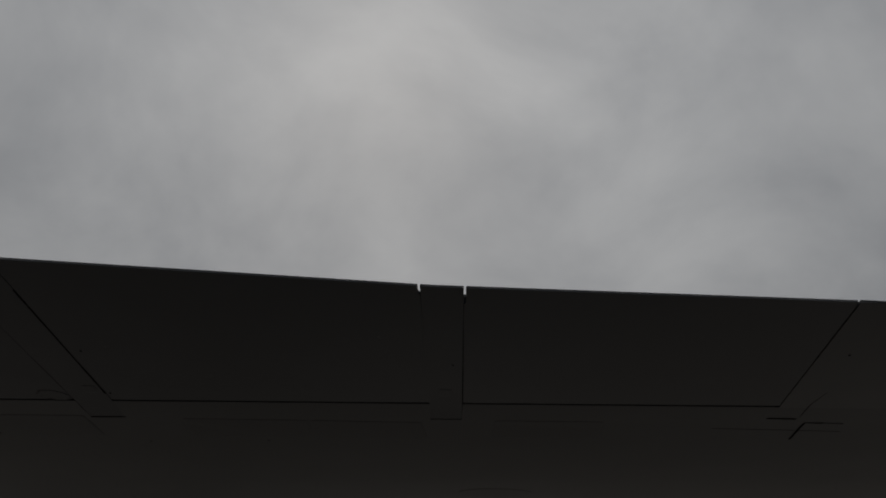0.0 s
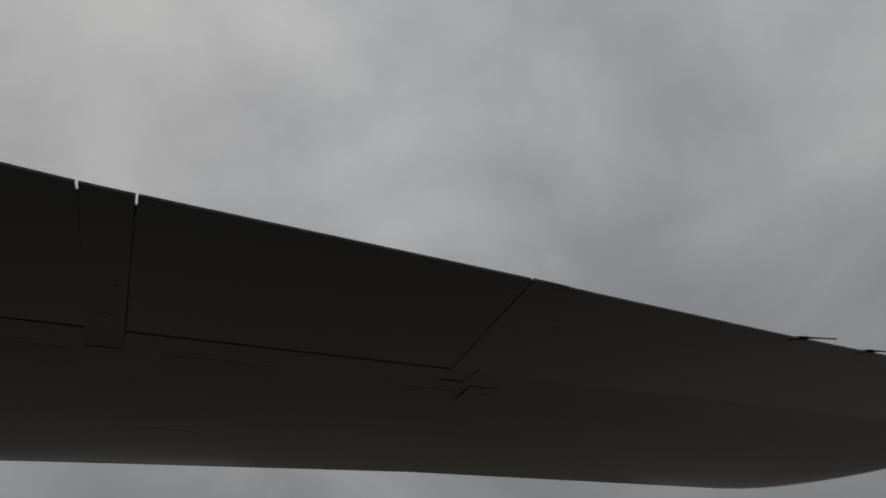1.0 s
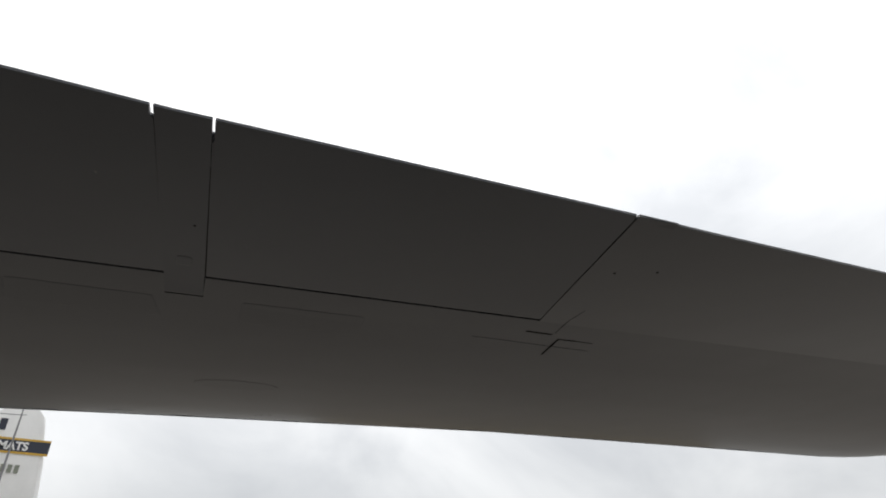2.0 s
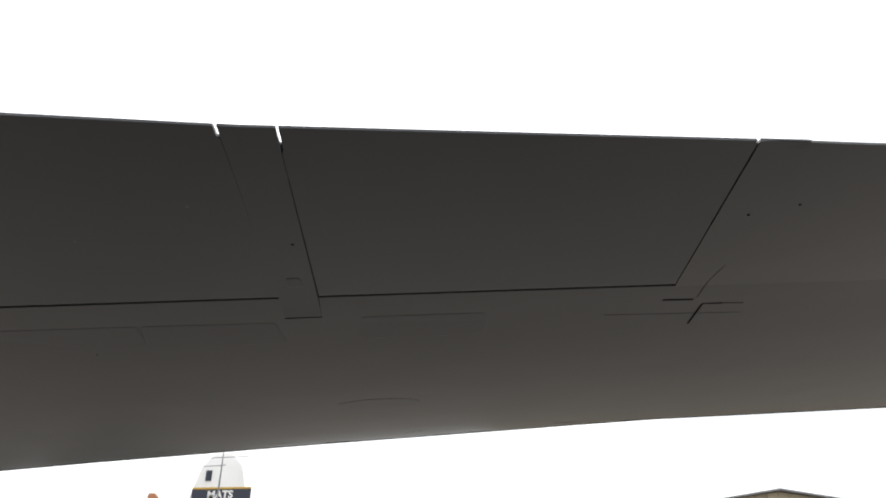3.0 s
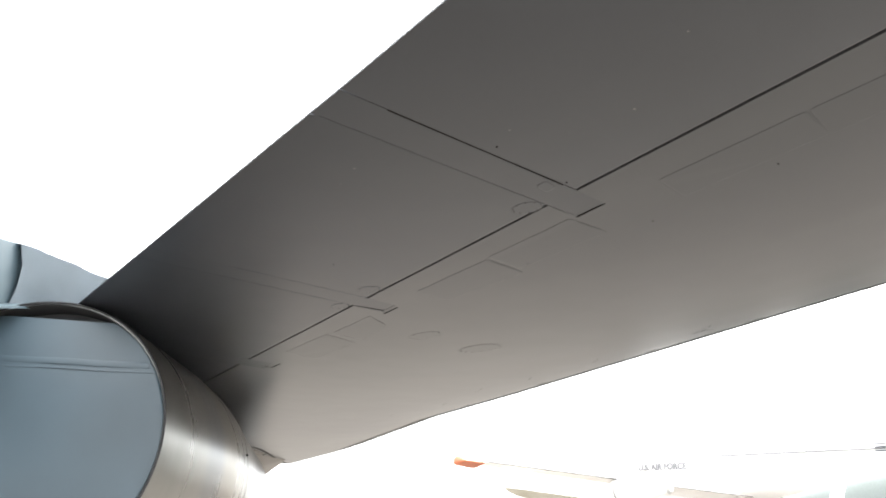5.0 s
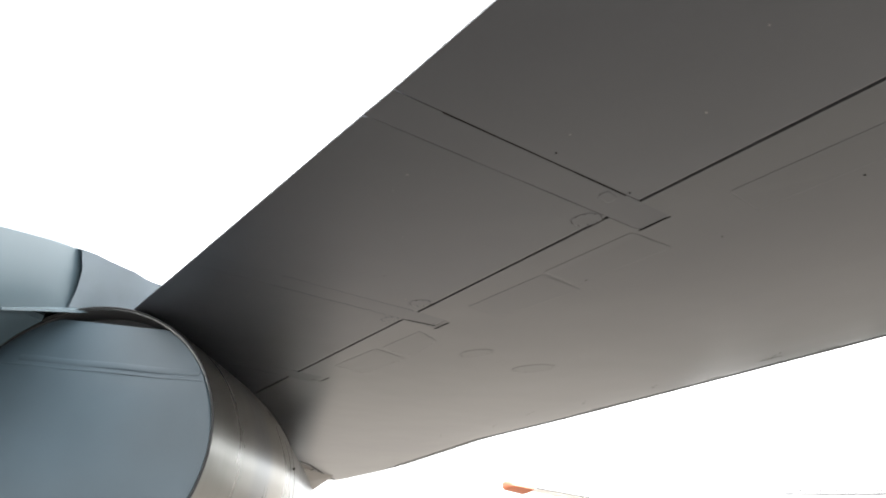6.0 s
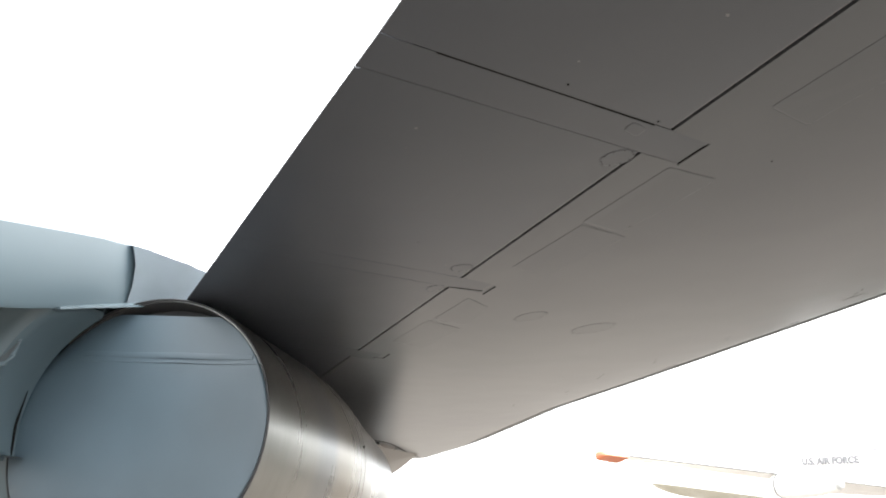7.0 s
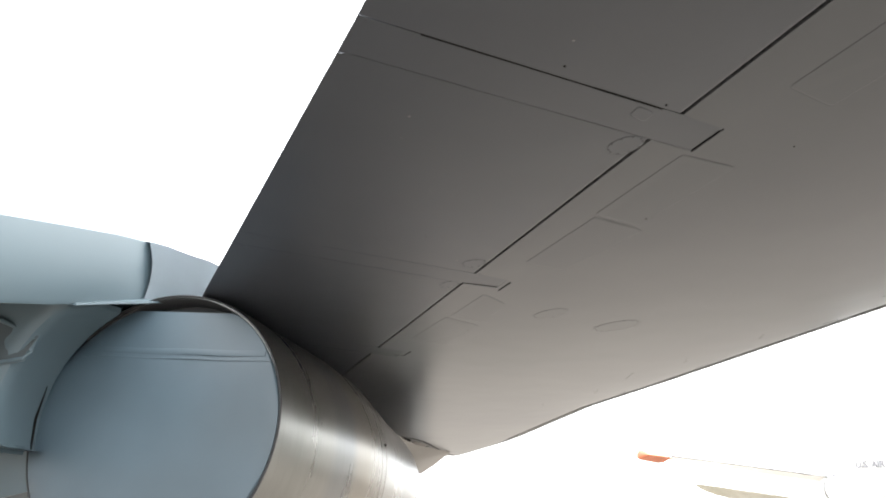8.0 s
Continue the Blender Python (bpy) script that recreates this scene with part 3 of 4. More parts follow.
def panel(outline, screws=0, proud=0.0008):
    """A bolted access panel with a bevelled edge and a groove of dirt round it."""
    c = sum(outline, Vector((0, 0))) / len(outline)
    shrink = lambda f: [c + (p - c) * f for p in outline]
    size = max((p - c).length for p in outline)
    e = 1 - 0.004 / size
    bm = loft([[on_wing(p.x, p.y, -0.003) for p in outline], [on_wing(p.x, p.y, proud * 0.4) for p in outline], [on_wing(p.x, p.y, proud) for p in shrink(e)]])
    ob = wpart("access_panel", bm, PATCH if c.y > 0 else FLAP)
    g = 1 + 0.0022 / size
    ring = shrink(g)
    strip("panel_seam", [(p.x, p.y) for p in ring + ring[:1]], 0.0009, FAINT, 0.0002)
    for i in range(screws):
        p = shrink(0.9)[i * len(outline) // screws]
        bm = bmesh.new()
        bmesh.ops.create_cone(bm, cap_ends=True, segments=8, radius1=0.0028, radius2=0.0022, depth=0.0016)
        bm.transform(Matrix.Translation(on_wing(p.x, p.y, proud)))
        wpart("screw", bm, SEAM)
    return ob


for p in PANELS:
    panel(corners(p))
for cx, cy, rx, ry, turn, n in ((-1.47, 0.835, 0.125, 0.062, 20, 14), (-1.475, 0.487, 0.10, 0.045, 15, 10), (1.30, 0.865, 0.155, 0.055, 0, 0), (-1.109, -0.05, 0.05, 0.035, 30, 8),
                                (-0.168, -0.04, 0.052, 0.036, 20, 10), (-1.37, -0.045, 0.05, 0.03, 20, 8)):
    panel(ellipse(cx, cy, rx, ry, turn), n)
for x, y, r in ((-0.492, 0.267, 0.006), (-1.932, 0.284, 0.006), (0.02, -0.06, 0.005), (0.05, -0.35, 0.005), (2.201, -0.382, 0.006), (2.31, -0.426, 0.006), (1.1, -0.3, 0.005), (0.45, 0.31, 0.005), (0.02, 0.33, 0.004),
                (-0.95, -0.3, 0.003)):
    bm = bmesh.new()
    bmesh.ops.create_cone(bm, cap_ends=True, segments=10, radius1=r * 0.6, radius2=r * 0.6, depth=0.004)
    bm.transform(Matrix.Translation(on_wing(x, y, -0.0008)))
    wpart("drain_hole", bm, SLOT)
# dull grey strip round the nose of the leading edge
rows = []
for x in spread(-5.9, 4.88, 90):
    rows.append([low_q(x, q) + Vector((0, 0.004 * f, -0.0016)) for q, f in ((0.958, 0), (0.967, 0), (0.976, 0), (0.985, 0), (0.993, 0), (1.0, 1))] + [low_q(x, 1.0) + Vector((0, 0.006, 0.006)), low_q(x, 0.958) + Vector((0, 0, 0.004))])
wpart("nose_cap", loft(rows), NOSE, "dull grey nose strip", smooth=True)
# dark sealing strip along the nose of the leading edge
def nose(x, d):
    p = low_q(x, 1.0)
    return p + Vector((0, -0.002, -d))


wpart("nose_strip", tube([nose(x, 0.003) for x in spread(-5.6, 4.88, 60)], 0.0060, 6), NOSE)
# leading edge: seam of the nose strip, and the cut-outs of its brackets
strip("nose_seam", [(x, le(x) * 0.957) for x in spread(-5.6, 4.88, 60)], 0.007, SLOT, 0.0022)
for x, w in ((4.21, 0.09), (3.33, 0.07), (3.05, 0.06), (2.49, 0.06), (1.765, 0.07), (1.60, 0.05), (1.116, 0.07), (0.55, 0.06), (-0.4, 0.06), (-1.05, 0.05), (-2.0, 0.06), (-2.9, 0.06)):
    f = 0.935 if w < 0.09 else 0.94
    strip("bracket_cut_out", [(x - w, le(x) * f), (x + w * 0.6, le(x) * f)], 0.005 if w < 0.09 else 0.02, SEAM if w < 0.09 else SLOT, 0.0008)
for x in (0.8, 2.1, -0.7):
    ring = [(x, le(x) * 0.88), (x + 0.1, le(x) * 0.88), (x + 0.1, le(x) * 0.94)]
    strip("panel_seam", ring, 0.002, SEAM, 0.0006)
# trailing edge step outboard of the aileron, and static wicks
for x in (3.12, 3.46, 3.85, 4.3):
    p = w_low(x, te(x))
    bm = tube([p + Vector((-0.04, 0.02, 0.004)), p + Vector((0.01, -0.004, 0.006)), p + Vector((0.04, -0.014, 0.006)), p + Vector((0.12, -0.04, 0.004))], [0.006, 0.006, 0.0028, 0.0022], 6)
    wpart("static_wick", bm, RUBBER_SHADE)
bm = bmesh.new()
box(bm, (2.09, te(2.15) - 0.004, 0), (2.20, te(2.15) + 0.02, 0.004), Matrix.Translation((0, 0, w_low(2.15, te(2.15)).z + 0.001)))
wpart("edge_tab", bm, WING)

# grime that runs back from the leading edge, thin irregular smears
GRIME = material("thin_grime", (0.036, 0.035, 0.034), 0.5, vary=0.2, grain=40, blotch=9, bump=0, spec=0.3, fleck=0.5)
rng = random.Random(11)
for x, q, w in ((-2.35, 0.80, 0.16), (-1.9, 0.845, 0.10), (-2.9, 0.84, 0.12), (-1.35, 0.87, 0.08), (-0.6, 0.88, 0.09), (0.35, 0.88, 0.08), (-3.5, 0.78, 0.12), (1.45, 0.87, 0.07)):
    y = q * le(x)
    pts = [(x + w * (f - 0.5) + 0.01 * math.sin(9 * f), y - 0.06 * f + rng.uniform(-0.008, 0.008)) for f in spread(0, 1, 8)]
    for i in range(0, 7, rng.choice((2, 3))):
        strip("grime_smear", pts[i:i + 2], rng.uniform(0.0025, 0.006), GRIME, 0.0004)
# chips in the paint, down to the primer
SCUFF = material("pale_primer", (0.16, 0.16, 0.16), 0.7, vary=0.15, bump=0.0005)
rng = random.Random(5)
for x, y, r in ((-0.274, -0.594, 0.004), (-0.376, -0.58, 0.0025), (0.13, -0.377, 0.0035), (0.376, -0.196, 0.005), (-1.11, -0.118, 0.004), (0.62, -0.33, 0.003), (-0.62, -0.41, 0.002), (-1.0, -0.52, 0.002), (0.9, -0.47, 0.003)):
    rim = [(x + r * rng.uniform(0.5, 1.3) * math.cos(a), y + r * rng.uniform(0.5, 1.3) * math.sin(a)) for a in (2 * math.pi * q / 9 for q in range(9))]
    wpart("paint_chip", loft([[on_wing(p, q, -0.001) for p, q in rim], [on_wing(p, q, 0.0004) for p, q in rim]]), SCUFF)

# tailpipe: bands of welds, a vent hole, and the keel's hollow with its painted shade
for s0, r in ((-0.5, NR + 0.0265), (-1.3, NR + 0.0635)):
    part("weld_band", tube(around(s0, r, 72) + around(s0, r, 72)[:1], 0.0016, 6), STEEL, pipe)
bm = bmesh.new()
bmesh.ops.create_uvsphere(bm, u_segments=10, v_segments=6, radius=0.008)
bm.transform(Matrix.Translation(NOZ + AFT * -1.3 + (NR + 0.062) * (math.cos(radians(16)) * OUT + math.sin(radians(16)) * UPW)))
part("vent_hole", bm, SLOT, pipe)
part("keel_gap", tube([spot(0.052, -0.521, 2.075), spot(0.052, -0.533, 1.93), spot(0.052, -0.513, 1.80)], [0.002, 0.006, 0.004], 8), SLOT, fus)
# raised dark patch paints the shade of a pointed keel opening, with a tube in it
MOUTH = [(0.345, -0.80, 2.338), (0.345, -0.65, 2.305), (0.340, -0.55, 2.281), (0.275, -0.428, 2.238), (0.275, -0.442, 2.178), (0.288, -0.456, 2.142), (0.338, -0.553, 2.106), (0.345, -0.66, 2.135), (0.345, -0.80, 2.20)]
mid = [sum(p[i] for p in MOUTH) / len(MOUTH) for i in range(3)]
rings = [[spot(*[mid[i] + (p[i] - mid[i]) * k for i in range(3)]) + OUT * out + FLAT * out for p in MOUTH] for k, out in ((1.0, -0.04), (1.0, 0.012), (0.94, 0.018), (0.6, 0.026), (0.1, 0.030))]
part("recess_shade", loft(rings), SHADE, fus, "raised patch painted with an opening's shade", smooth=True)
rim = [spot(*p) + (OUT + FLAT) * 0.014 for p in MOUTH]
part("recess_rim", tube(rim + rim[:1], 0.010, 8), BLUE, fus, smooth=True)
c0 = spot(0.42, -0.585, 2.122)
part("drain_pipe", tube([c0 - OUT * 0.30, c0 - OUT * 0.02, c0, c0 + OUT * 0.004], [0.046, 0.046, 0.042, 0.030], 20), BLUE, fus, smooth=True)
bm = loft([[spot(q, l0, z0) for l0, z0 in ((-0.50, 1.815), (-0.50, 1.78), (-0.74, 1.78), (-0.74, 1.815))] for q in (0.1, 0.33)])
part("ledge", bm, BLUE, fus)
bm = loft([[spot(q, l0, z0) for l0, z0 in ((-0.70, 1.80), (-0.695, 1.50), (-0.702, 1.50), (-0.707, 1.80))] for q in (0.05, 0.062)])
part("keel_seam", bm, SLOT, fus)
# landing gear under the fuselage
for l in (-2.4, -0.7):
    q = spot(-4.2, l, 0)
    leg = part("gear_leg", tube([q + Vector((0, 0, 0.35)), q + Vector((0, 0, 2.3))], 0.07, 12), BARE, jet)
    bm = bmesh.new()
    bmesh.ops.create_cone(bm, cap_ends=True, segments=28, radius1=0.38, radius2=0.38, depth=0.26)
    bmesh.ops.bevel(bm, geom=[e for e in bm.edges if abs(e.verts[0].co.z - e.verts[1].co.z) < 0.01], offset=0.06, segments=3, affect="EDGES")
    bm.transform(Matrix.Translation(q + Vector((0, 0, 0.38))) @ OUT.to_track_quat("Z", "Y").to_matrix().to_4x4())
    part("tyre", bm, RUBBER_SHADE, leg, smooth=True)


# ---- the aircraft parked behind ----
def lettering(words, size, mat, m, parent, name="lettering", bold=0.0):
    """Words as a flat mesh; their baseline starts at m's origin, x along and y up."""
    cu = bpy.data.curves.new(name, "FONT")
    cu.body, cu.size, cu.extrude, cu.offset = words, size, 0.006, bold
    tmp = bpy.data.objects.new(name, cu)
    me = bpy.data.meshes.new_from_object(tmp)
    bpy.data.objects.remove(tmp)
    me.transform(m)
    me.materials.append(mat)
    ob = new(name, me)
    ob.parent = parent
    return ob


def upright(x, y, z):
    return pose(x, y, z, 90, 0, 0)


def flat_fin(outline, y, thick, scale=1.0):
    """A fin from an outline (x, z), rounded in section."""
    c = Vector((sum(p[0] for p in outline) / len(outline), sum(p[1] for p in outline) / len(outline)))
    rings = []
    for f, t in ((0.0, 0.5), (1.0, 0.30), (1.0, -0.30), (0.0, -0.5)):
        k = 0.93 if f == 0 else 1.0
        rings.append([(c.x + (p[0] - c.x) * k, y - t * thick, c.y + (p[1] - c.y) * k) for p in outline])
    return loft(rings)


def body(axis, z, radii, n=28):
    """A round body along points (x, y) with radii (width, height, rise)."""
    rings = []
    for i, (x, y) in enumerate(axis):
        x0, y0 = axis[max(i - 1, 0)]
        x1, y1 = axis[min(i + 1, len(axis) - 1)]
        d = Vector((x1 - x0, y1 - y0, 0)).normalized()
        n_ = Vector((-d.y, d.x, 0))
        w, h, up = radii[i]
        rings.append([Vector((x, y, z + up)) + n_ * w * math.cos(a) + Vector((0, 0, h * math.sin(a))) for a in (2 * math.pi * q / n for q in range(n))])
    return loft(rings)


def flying_surface(root, end, chord0, chord1, t0, t1, along, round_tip=True, n=12, top=1.0, belly=1.0):
    """A tapered wing between two points; along: unit vector from leading to trailing edge."""
    root, end, along = Vector(root), Vector(end), Vector(along)
    rings = []
    for f in spread(0, 0.86, n // 2) + [0.86 + 0.14 * math.sin(radians(q)) for q in (12, 24, 36, 48, 60, 70, 78, 84, 90)]:
        k = math.sqrt(max(0.0, 1 - max(0, (f - 0.86) / 0.14) ** 2)) if round_tip else 1.0
        k = max(k, 0.08)
        p, c, t = root.lerp(end, f), (chord0 + (chord1 - chord0) * f) * k, (t0 + (t1 - t0) * f) * k
        sec = [(-0.5, 0), (-0.45, 0.35), (-0.3, 0.5), (0.0, 0.45), (0.5, 0.02), (0.5, -0.02), (0.0, -0.35), (-0.3, -0.42), (-0.45, -0.3)]
        rings.append([p + along * (u * c) + Vector((0, 0, v * t * (top if v > 0 else belly))) for u, v in sec])
    return loft(rings)


# white four-engined transport
lift = thing("transport_aircraft", "large white transport aircraft with orange wing tips and navy tail band", "aircraft", at=(0, 0, 0))
FY = 25.35
ax = [(-21.6, FY), (-21.2, FY), (-20.4, FY), (-19.0, FY), (-17, FY), (-12, FY), (-8, FY), (-5, FY), (-2.5, FY), (-0.6, FY)]
fuse = part("fuselage", body(ax, 4.8, [(0.1, 0.1, -0.3), (0.65, 0.6, -0.25), (1.1, 1.0, -0.12), (1.35, 1.3, 0), (1.355, 1.38, 0), (1.355, 1.38, 0), (1.345, 1.33, 0.05), (1.0, 1.05, 0.2), (0.55, 0.65, 0.45), (0.1, 0.12, 0.7)]), WHITE, lift, smooth=True)
fin = part("fin", flat_fin([(-7.6, 5.3), (-6.2, 6.2), (-5.68, 7.9), (-5.4, 8.9), (-5.0, 9.35), (-4.4, 9.4), (-3.95, 8.9), (-3.6, 7.4), (-3.4, 5.9), (-3.0, 5.1)], 24.3, 0.30), WHITE, lift, smooth=True)
BY = 24.3 - 0.165
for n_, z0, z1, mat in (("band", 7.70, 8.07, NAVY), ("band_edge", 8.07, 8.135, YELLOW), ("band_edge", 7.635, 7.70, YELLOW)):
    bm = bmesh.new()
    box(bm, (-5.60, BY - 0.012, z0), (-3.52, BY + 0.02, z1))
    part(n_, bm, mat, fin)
lettering("MATS", 0.36, WHITE, upright(-5.05, BY - 0.02, 7.76), fin, bold=0.012)
bm = bmesh.new()
box(bm, (-5.20, BY - 0.012, 8.37), (-4.99, BY + 0.02, 8.74))
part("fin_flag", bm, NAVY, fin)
for i in range(6):
    bm = bmesh.new()
    box(bm, (-5.35 + 0.2 * i, BY - 0.01, 7.02), (-5.22 + 0.2 * i, BY + 0.02, 7.28))
    part("serial_bar", bm, OLIVE, fin)
bm = bmesh.new()
box(bm, (-16.2, 23.97, 4.935), (-8.9, 24.02, 4.968))
part("cheat_line", bm, LINE, fuse)
lettering("MILITARY AIR TRANSPORT SERVICE", 0.27, PALEINK, upright(-15.0, 23.99, 5.0), fuse, bold=0.0)
lettering("U.S. AIR FORCE", 0.36, PALEINK, upright(-18.95, 23.97, 4.50), fuse, bold=0.016)
# national star
bm = bmesh.new()
bmesh.ops.create_cone(bm, cap_ends=True, segments=32, radius1=0.34, radius2=0.34, depth=0.02)
bm.transform(pose(-8.35, 23.99, 5.0, 90, 0, 0))
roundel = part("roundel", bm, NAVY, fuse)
bm = loft([[(-8.35 + r * math.sin(math.pi * i / 5), y, 5.0 + r * math.cos(math.pi * i / 5)) for i, r in enumerate([0.335, 0.13] * 5)] for y in (23.95, 23.97)])
part("star", bm, WHITE, roundel)
for side in (-1, 1):
    for z in (4.88, 5.0, 5.12):
        bm = bmesh.new()
        x0 = -8.35 + side * 0.6
        box(bm, (x0 - 0.26, 23.965, z - 0.016), (x0 + 0.26, 24.02, z + 0.016))
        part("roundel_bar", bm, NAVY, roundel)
tw = part("wing", flying_surface((-14.75, 24.2, 3.45), (-16.5, 12.7, 3.70), 1.7, 0.9, 0.30, 0.12, (1, 0.03, 0)), WHITE, lift, smooth=True)
part("wing", flying_surface((-15.6, 26.4, 3.45), (-16.55, 40.0, 3.9), 3.4, 1.5, 0.42, 0.16, (1, -0.03, 0)), WHITE, lift, smooth=True)
part("wing_tip", flying_surface((-16.5, 12.95, 3.66), (-16.58, 12.2, 3.68), 0.75, 0.65, 0.36, 0.30, (1, 0.03, 0)), ORANGE, lift, "orange wing tip", smooth=True)
# dark tube paints the thin shadow line along the white wing's trailing edge
part("edge_shade_line", tube([(-13.88, 24.2, 3.44), (-16.03, 12.75, 3.70)], 0.02, 6), LINE, tw)
nac = part("engine_nacelle", body([(-15.35, 18), (-15.2, 18), (-14.9, 18), (-14.2, 18), (-13.5, 18), (-13.1, 18), (-12.95, 18)], 3.22, [(0.22, 0.22, 0), (0.32, 0.32, 0), (0.37, 0.37, 0), (0.36, 0.36, 0), (0.29, 0.29, 0.03), (0.21, 0.21, 0.06), (0.12, 0.12, 0.07)]), WHITE, lift, smooth=True)
part("cowl_ring", body([(-15.0, 18), (-14.965, 18)], 3.22, [(0.374, 0.374, 0), (0.376, 0.376, 0)]), LINE, nac, smooth=True)
part("exhaust_ring", body([(-13.02, 18), (-12.93, 18)], 3.22, [(0.19, 0.19, 0.066), (0.14, 0.14, 0.07)]), BARE, nac, smooth=True)
part("intake_scoop", body([(-15.0, 18), (-14.9, 18), (-14.6, 18)], 3.60, [(0.03, 0.02, 0), (0.07, 0.05, 0), (0.02, 0.015, -0.02)]), LINE, nac, smooth=True)
for x, y, top in ((-19.2, 25.35, 3.0), (-15.5, 20.2, 3.0), (-15.5, 30.5, 3.5)):
    leg = part("gear_leg", tube([(x, y, 0.45), (x, y, top)], 0.09, 10), BARE, lift)
    bm = bmesh.new()
    bmesh.ops.create_cone(bm, cap_ends=True, segments=24, radius1=0.5, radius2=0.5, depth=0.35)
    bmesh.ops.bevel(bm, geom=[e for e in bm.edges if abs(e.verts[0].co.z - e.verts[1].co.z) < 0.01], offset=0.09, segments=3, affect="EDGES")
    bm.transform(pose(x, y, 0.5, 90, 0, 0))
    part("tyre", bm, RUBBER_SHADE, leg, smooth=True)

# camouflaged aircraft in front of it: only its tall fin and back are seen
K = 0.608


def near_x(x):
    return 1.17 + (x - 1.17) * K


def near_z(z):
    return 1.75 + (z - 1.75) * K


camo = thing("camouflaged_aircraft", "green camouflaged aircraft with tall fin and faded orange fin cap", "aircraft")
KY = 14.0
outline = [(-7.38, 3.0), (-7.34, 4.6), (-7.32, 5.44), (-7.0, 7.6), (-6.62, 7.55), (-6.59, 7.4), (-5.77, 7.34), (-5.62, 5.4), (-5.5, 4.6), (-5.4, 3.0)]
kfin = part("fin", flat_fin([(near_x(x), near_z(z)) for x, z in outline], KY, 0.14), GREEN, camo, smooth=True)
cap = [(-7.0, 7.6), (-6.98, 7.9), (-6.92, 7.97), (-6.72, 7.95), (-6.64, 7.85), (-6.62, 7.56)]
part("fin_cap", flat_fin([(near_x(x), near_z(z)) for x, z in cap], KY, 0.15), FADED, kfin, "faded orange fin cap")
lettering("KN", 0.62 * 1.02, WHITE, upright(near_x(-6.78), KY - 0.085, near_z(5.83)), kfin, bold=0.022)
for i in range(3):
    bm = bmesh.new()
    box(bm, (near_x(-6.35) + 0.16 * i, KY - 0.09, near_z(5.52)), (near_x(-6.35) + 0.16 * i + 0.12, KY - 0.06, near_z(5.72)))
    part("serial_bar", bm, WHITE, kfin)
bm = bmesh.new()
box(bm, (near_x(-7.1), KY - 0.09, near_z(5.85)), (near_x(-6.92), KY - 0.06, near_z(5.91)))
part("stripe", bm, WHITE, kfin)
camo_axis = [(x, KY + 0.3) for x in (-9.0, -8.6, -7.4, -6.0, -4.6, -3.6, -2.9, -1.9, -1.25, -1.0)]
camo_size = [(0.08, 0.08, 0.15), (0.3, 0.3, 0.1), (0.5, 0.62, 0.0), (0.65, 0.92, 0.04), (0.75, 1.08, 0.18), (0.7, 0.95, 0.52), (0.6, 0.75, 0.90), (0.4, 0.45, 1.06), (0.2, 0.2, 1.26), (0.06, 0.06, 1.36)]
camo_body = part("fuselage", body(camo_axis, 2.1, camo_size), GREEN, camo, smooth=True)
part("body_band", body([(x, KY + 0.3) for x in (-6.02, -5.73)], 2.1, [(0.66, 0.925, 0.04), (0.68, 0.955, 0.07)]), WHITE, camo_body, "white painted band", smooth=True)
bm = bmesh.new()
v = box(bm, (near_x(-7.05), KY - 0.55, near_z(4.92)), (near_x(-5.70), KY - 0.05, near_z(5.50)))
bmesh.ops.bevel(bm, geom=bm.edges[:], offset=0.15, segments=4, affect="EDGES")
part("dorsal_housing", bm, CREAM, camo, smooth=True)
for x in (-7.9, -4.4):
    leg = part("gear_leg", tube([(x, KY, 0.3), (x, KY, 2.0)], 0.06, 10), BARE, camo)
    bm = bmesh.new()
    bmesh.ops.create_cone(bm, cap_ends=True, segments=24, radius1=0.33, radius2=0.33, depth=0.22)
    bm.transform(pose(x, KY, 0.33, 90, 0, 0))
    part("tyre", bm, RUBBER_SHADE, leg, smooth=True)

# small cream aircraft beside it
small = thing("light_aircraft", "cream light aircraft with a rounded wing tip and faded paint", "aircraft")
part("wing", flying_surface((-9.0, 15.3, 2.26), (-16.3, 13.95, 2.98), 0.95, 0.75, 0.36, 0.30, (0.1, -0.985, 0.14), top=0.12, belly=1.6), CREAM, small, smooth=True)
part("fuselage", body([(-8.6, 19.5), (-8.7, 18.5), (-8.8, 16.5), (-8.9, 14.8), (-9.0, 13.0), (-9.05, 12.4)], 1.6, [(0.06, 0.1, 0.2), (0.25, 0.3, 0.12), (0.45, 0.55, 0), (0.55, 0.7, 0), (0.4, 0.45, -0.1), (0.08, 0.1, -0.15)]), WHITE, small, smooth=True)
for x, y in ((-10.0, 14.6), (-7.9, 15.0), (-9.0, 17.8)):
    leg = part("gear_leg", tube([(x, y, 0.25), (x, y, 1.3), (-8.95, y, 1.5)], 0.05, 10), BARE, small)
    bm = bmesh.new()
    bmesh.ops.create_cone(bm, cap_ends=True, segments=20, radius1=0.26, radius2=0.26, depth=0.16)
    bm.transform(pose(x, y, 0.26, 90, 0, 100))
    part("tyre", bm, RUBBER_SHADE, leg, smooth=True)
part("strut", tube([(-9.2, 15.1, 1.7), (-12.2, 14.7, 2.52)], 0.04, 8), BARE, small)

# thin pole before the tail band
mast = thing("pole", "thin grey metal pole with a small fitting near the top", "pole", at=(-3.72, 20, 0))
# lower tube coloured white, as the glare washes the pole out there
part("foot", tube([(0, 0, 0), (0, 0, 5.37)], [0.04, 0.032], 10), WHITE, mast, "lower tube painted white for the glare")
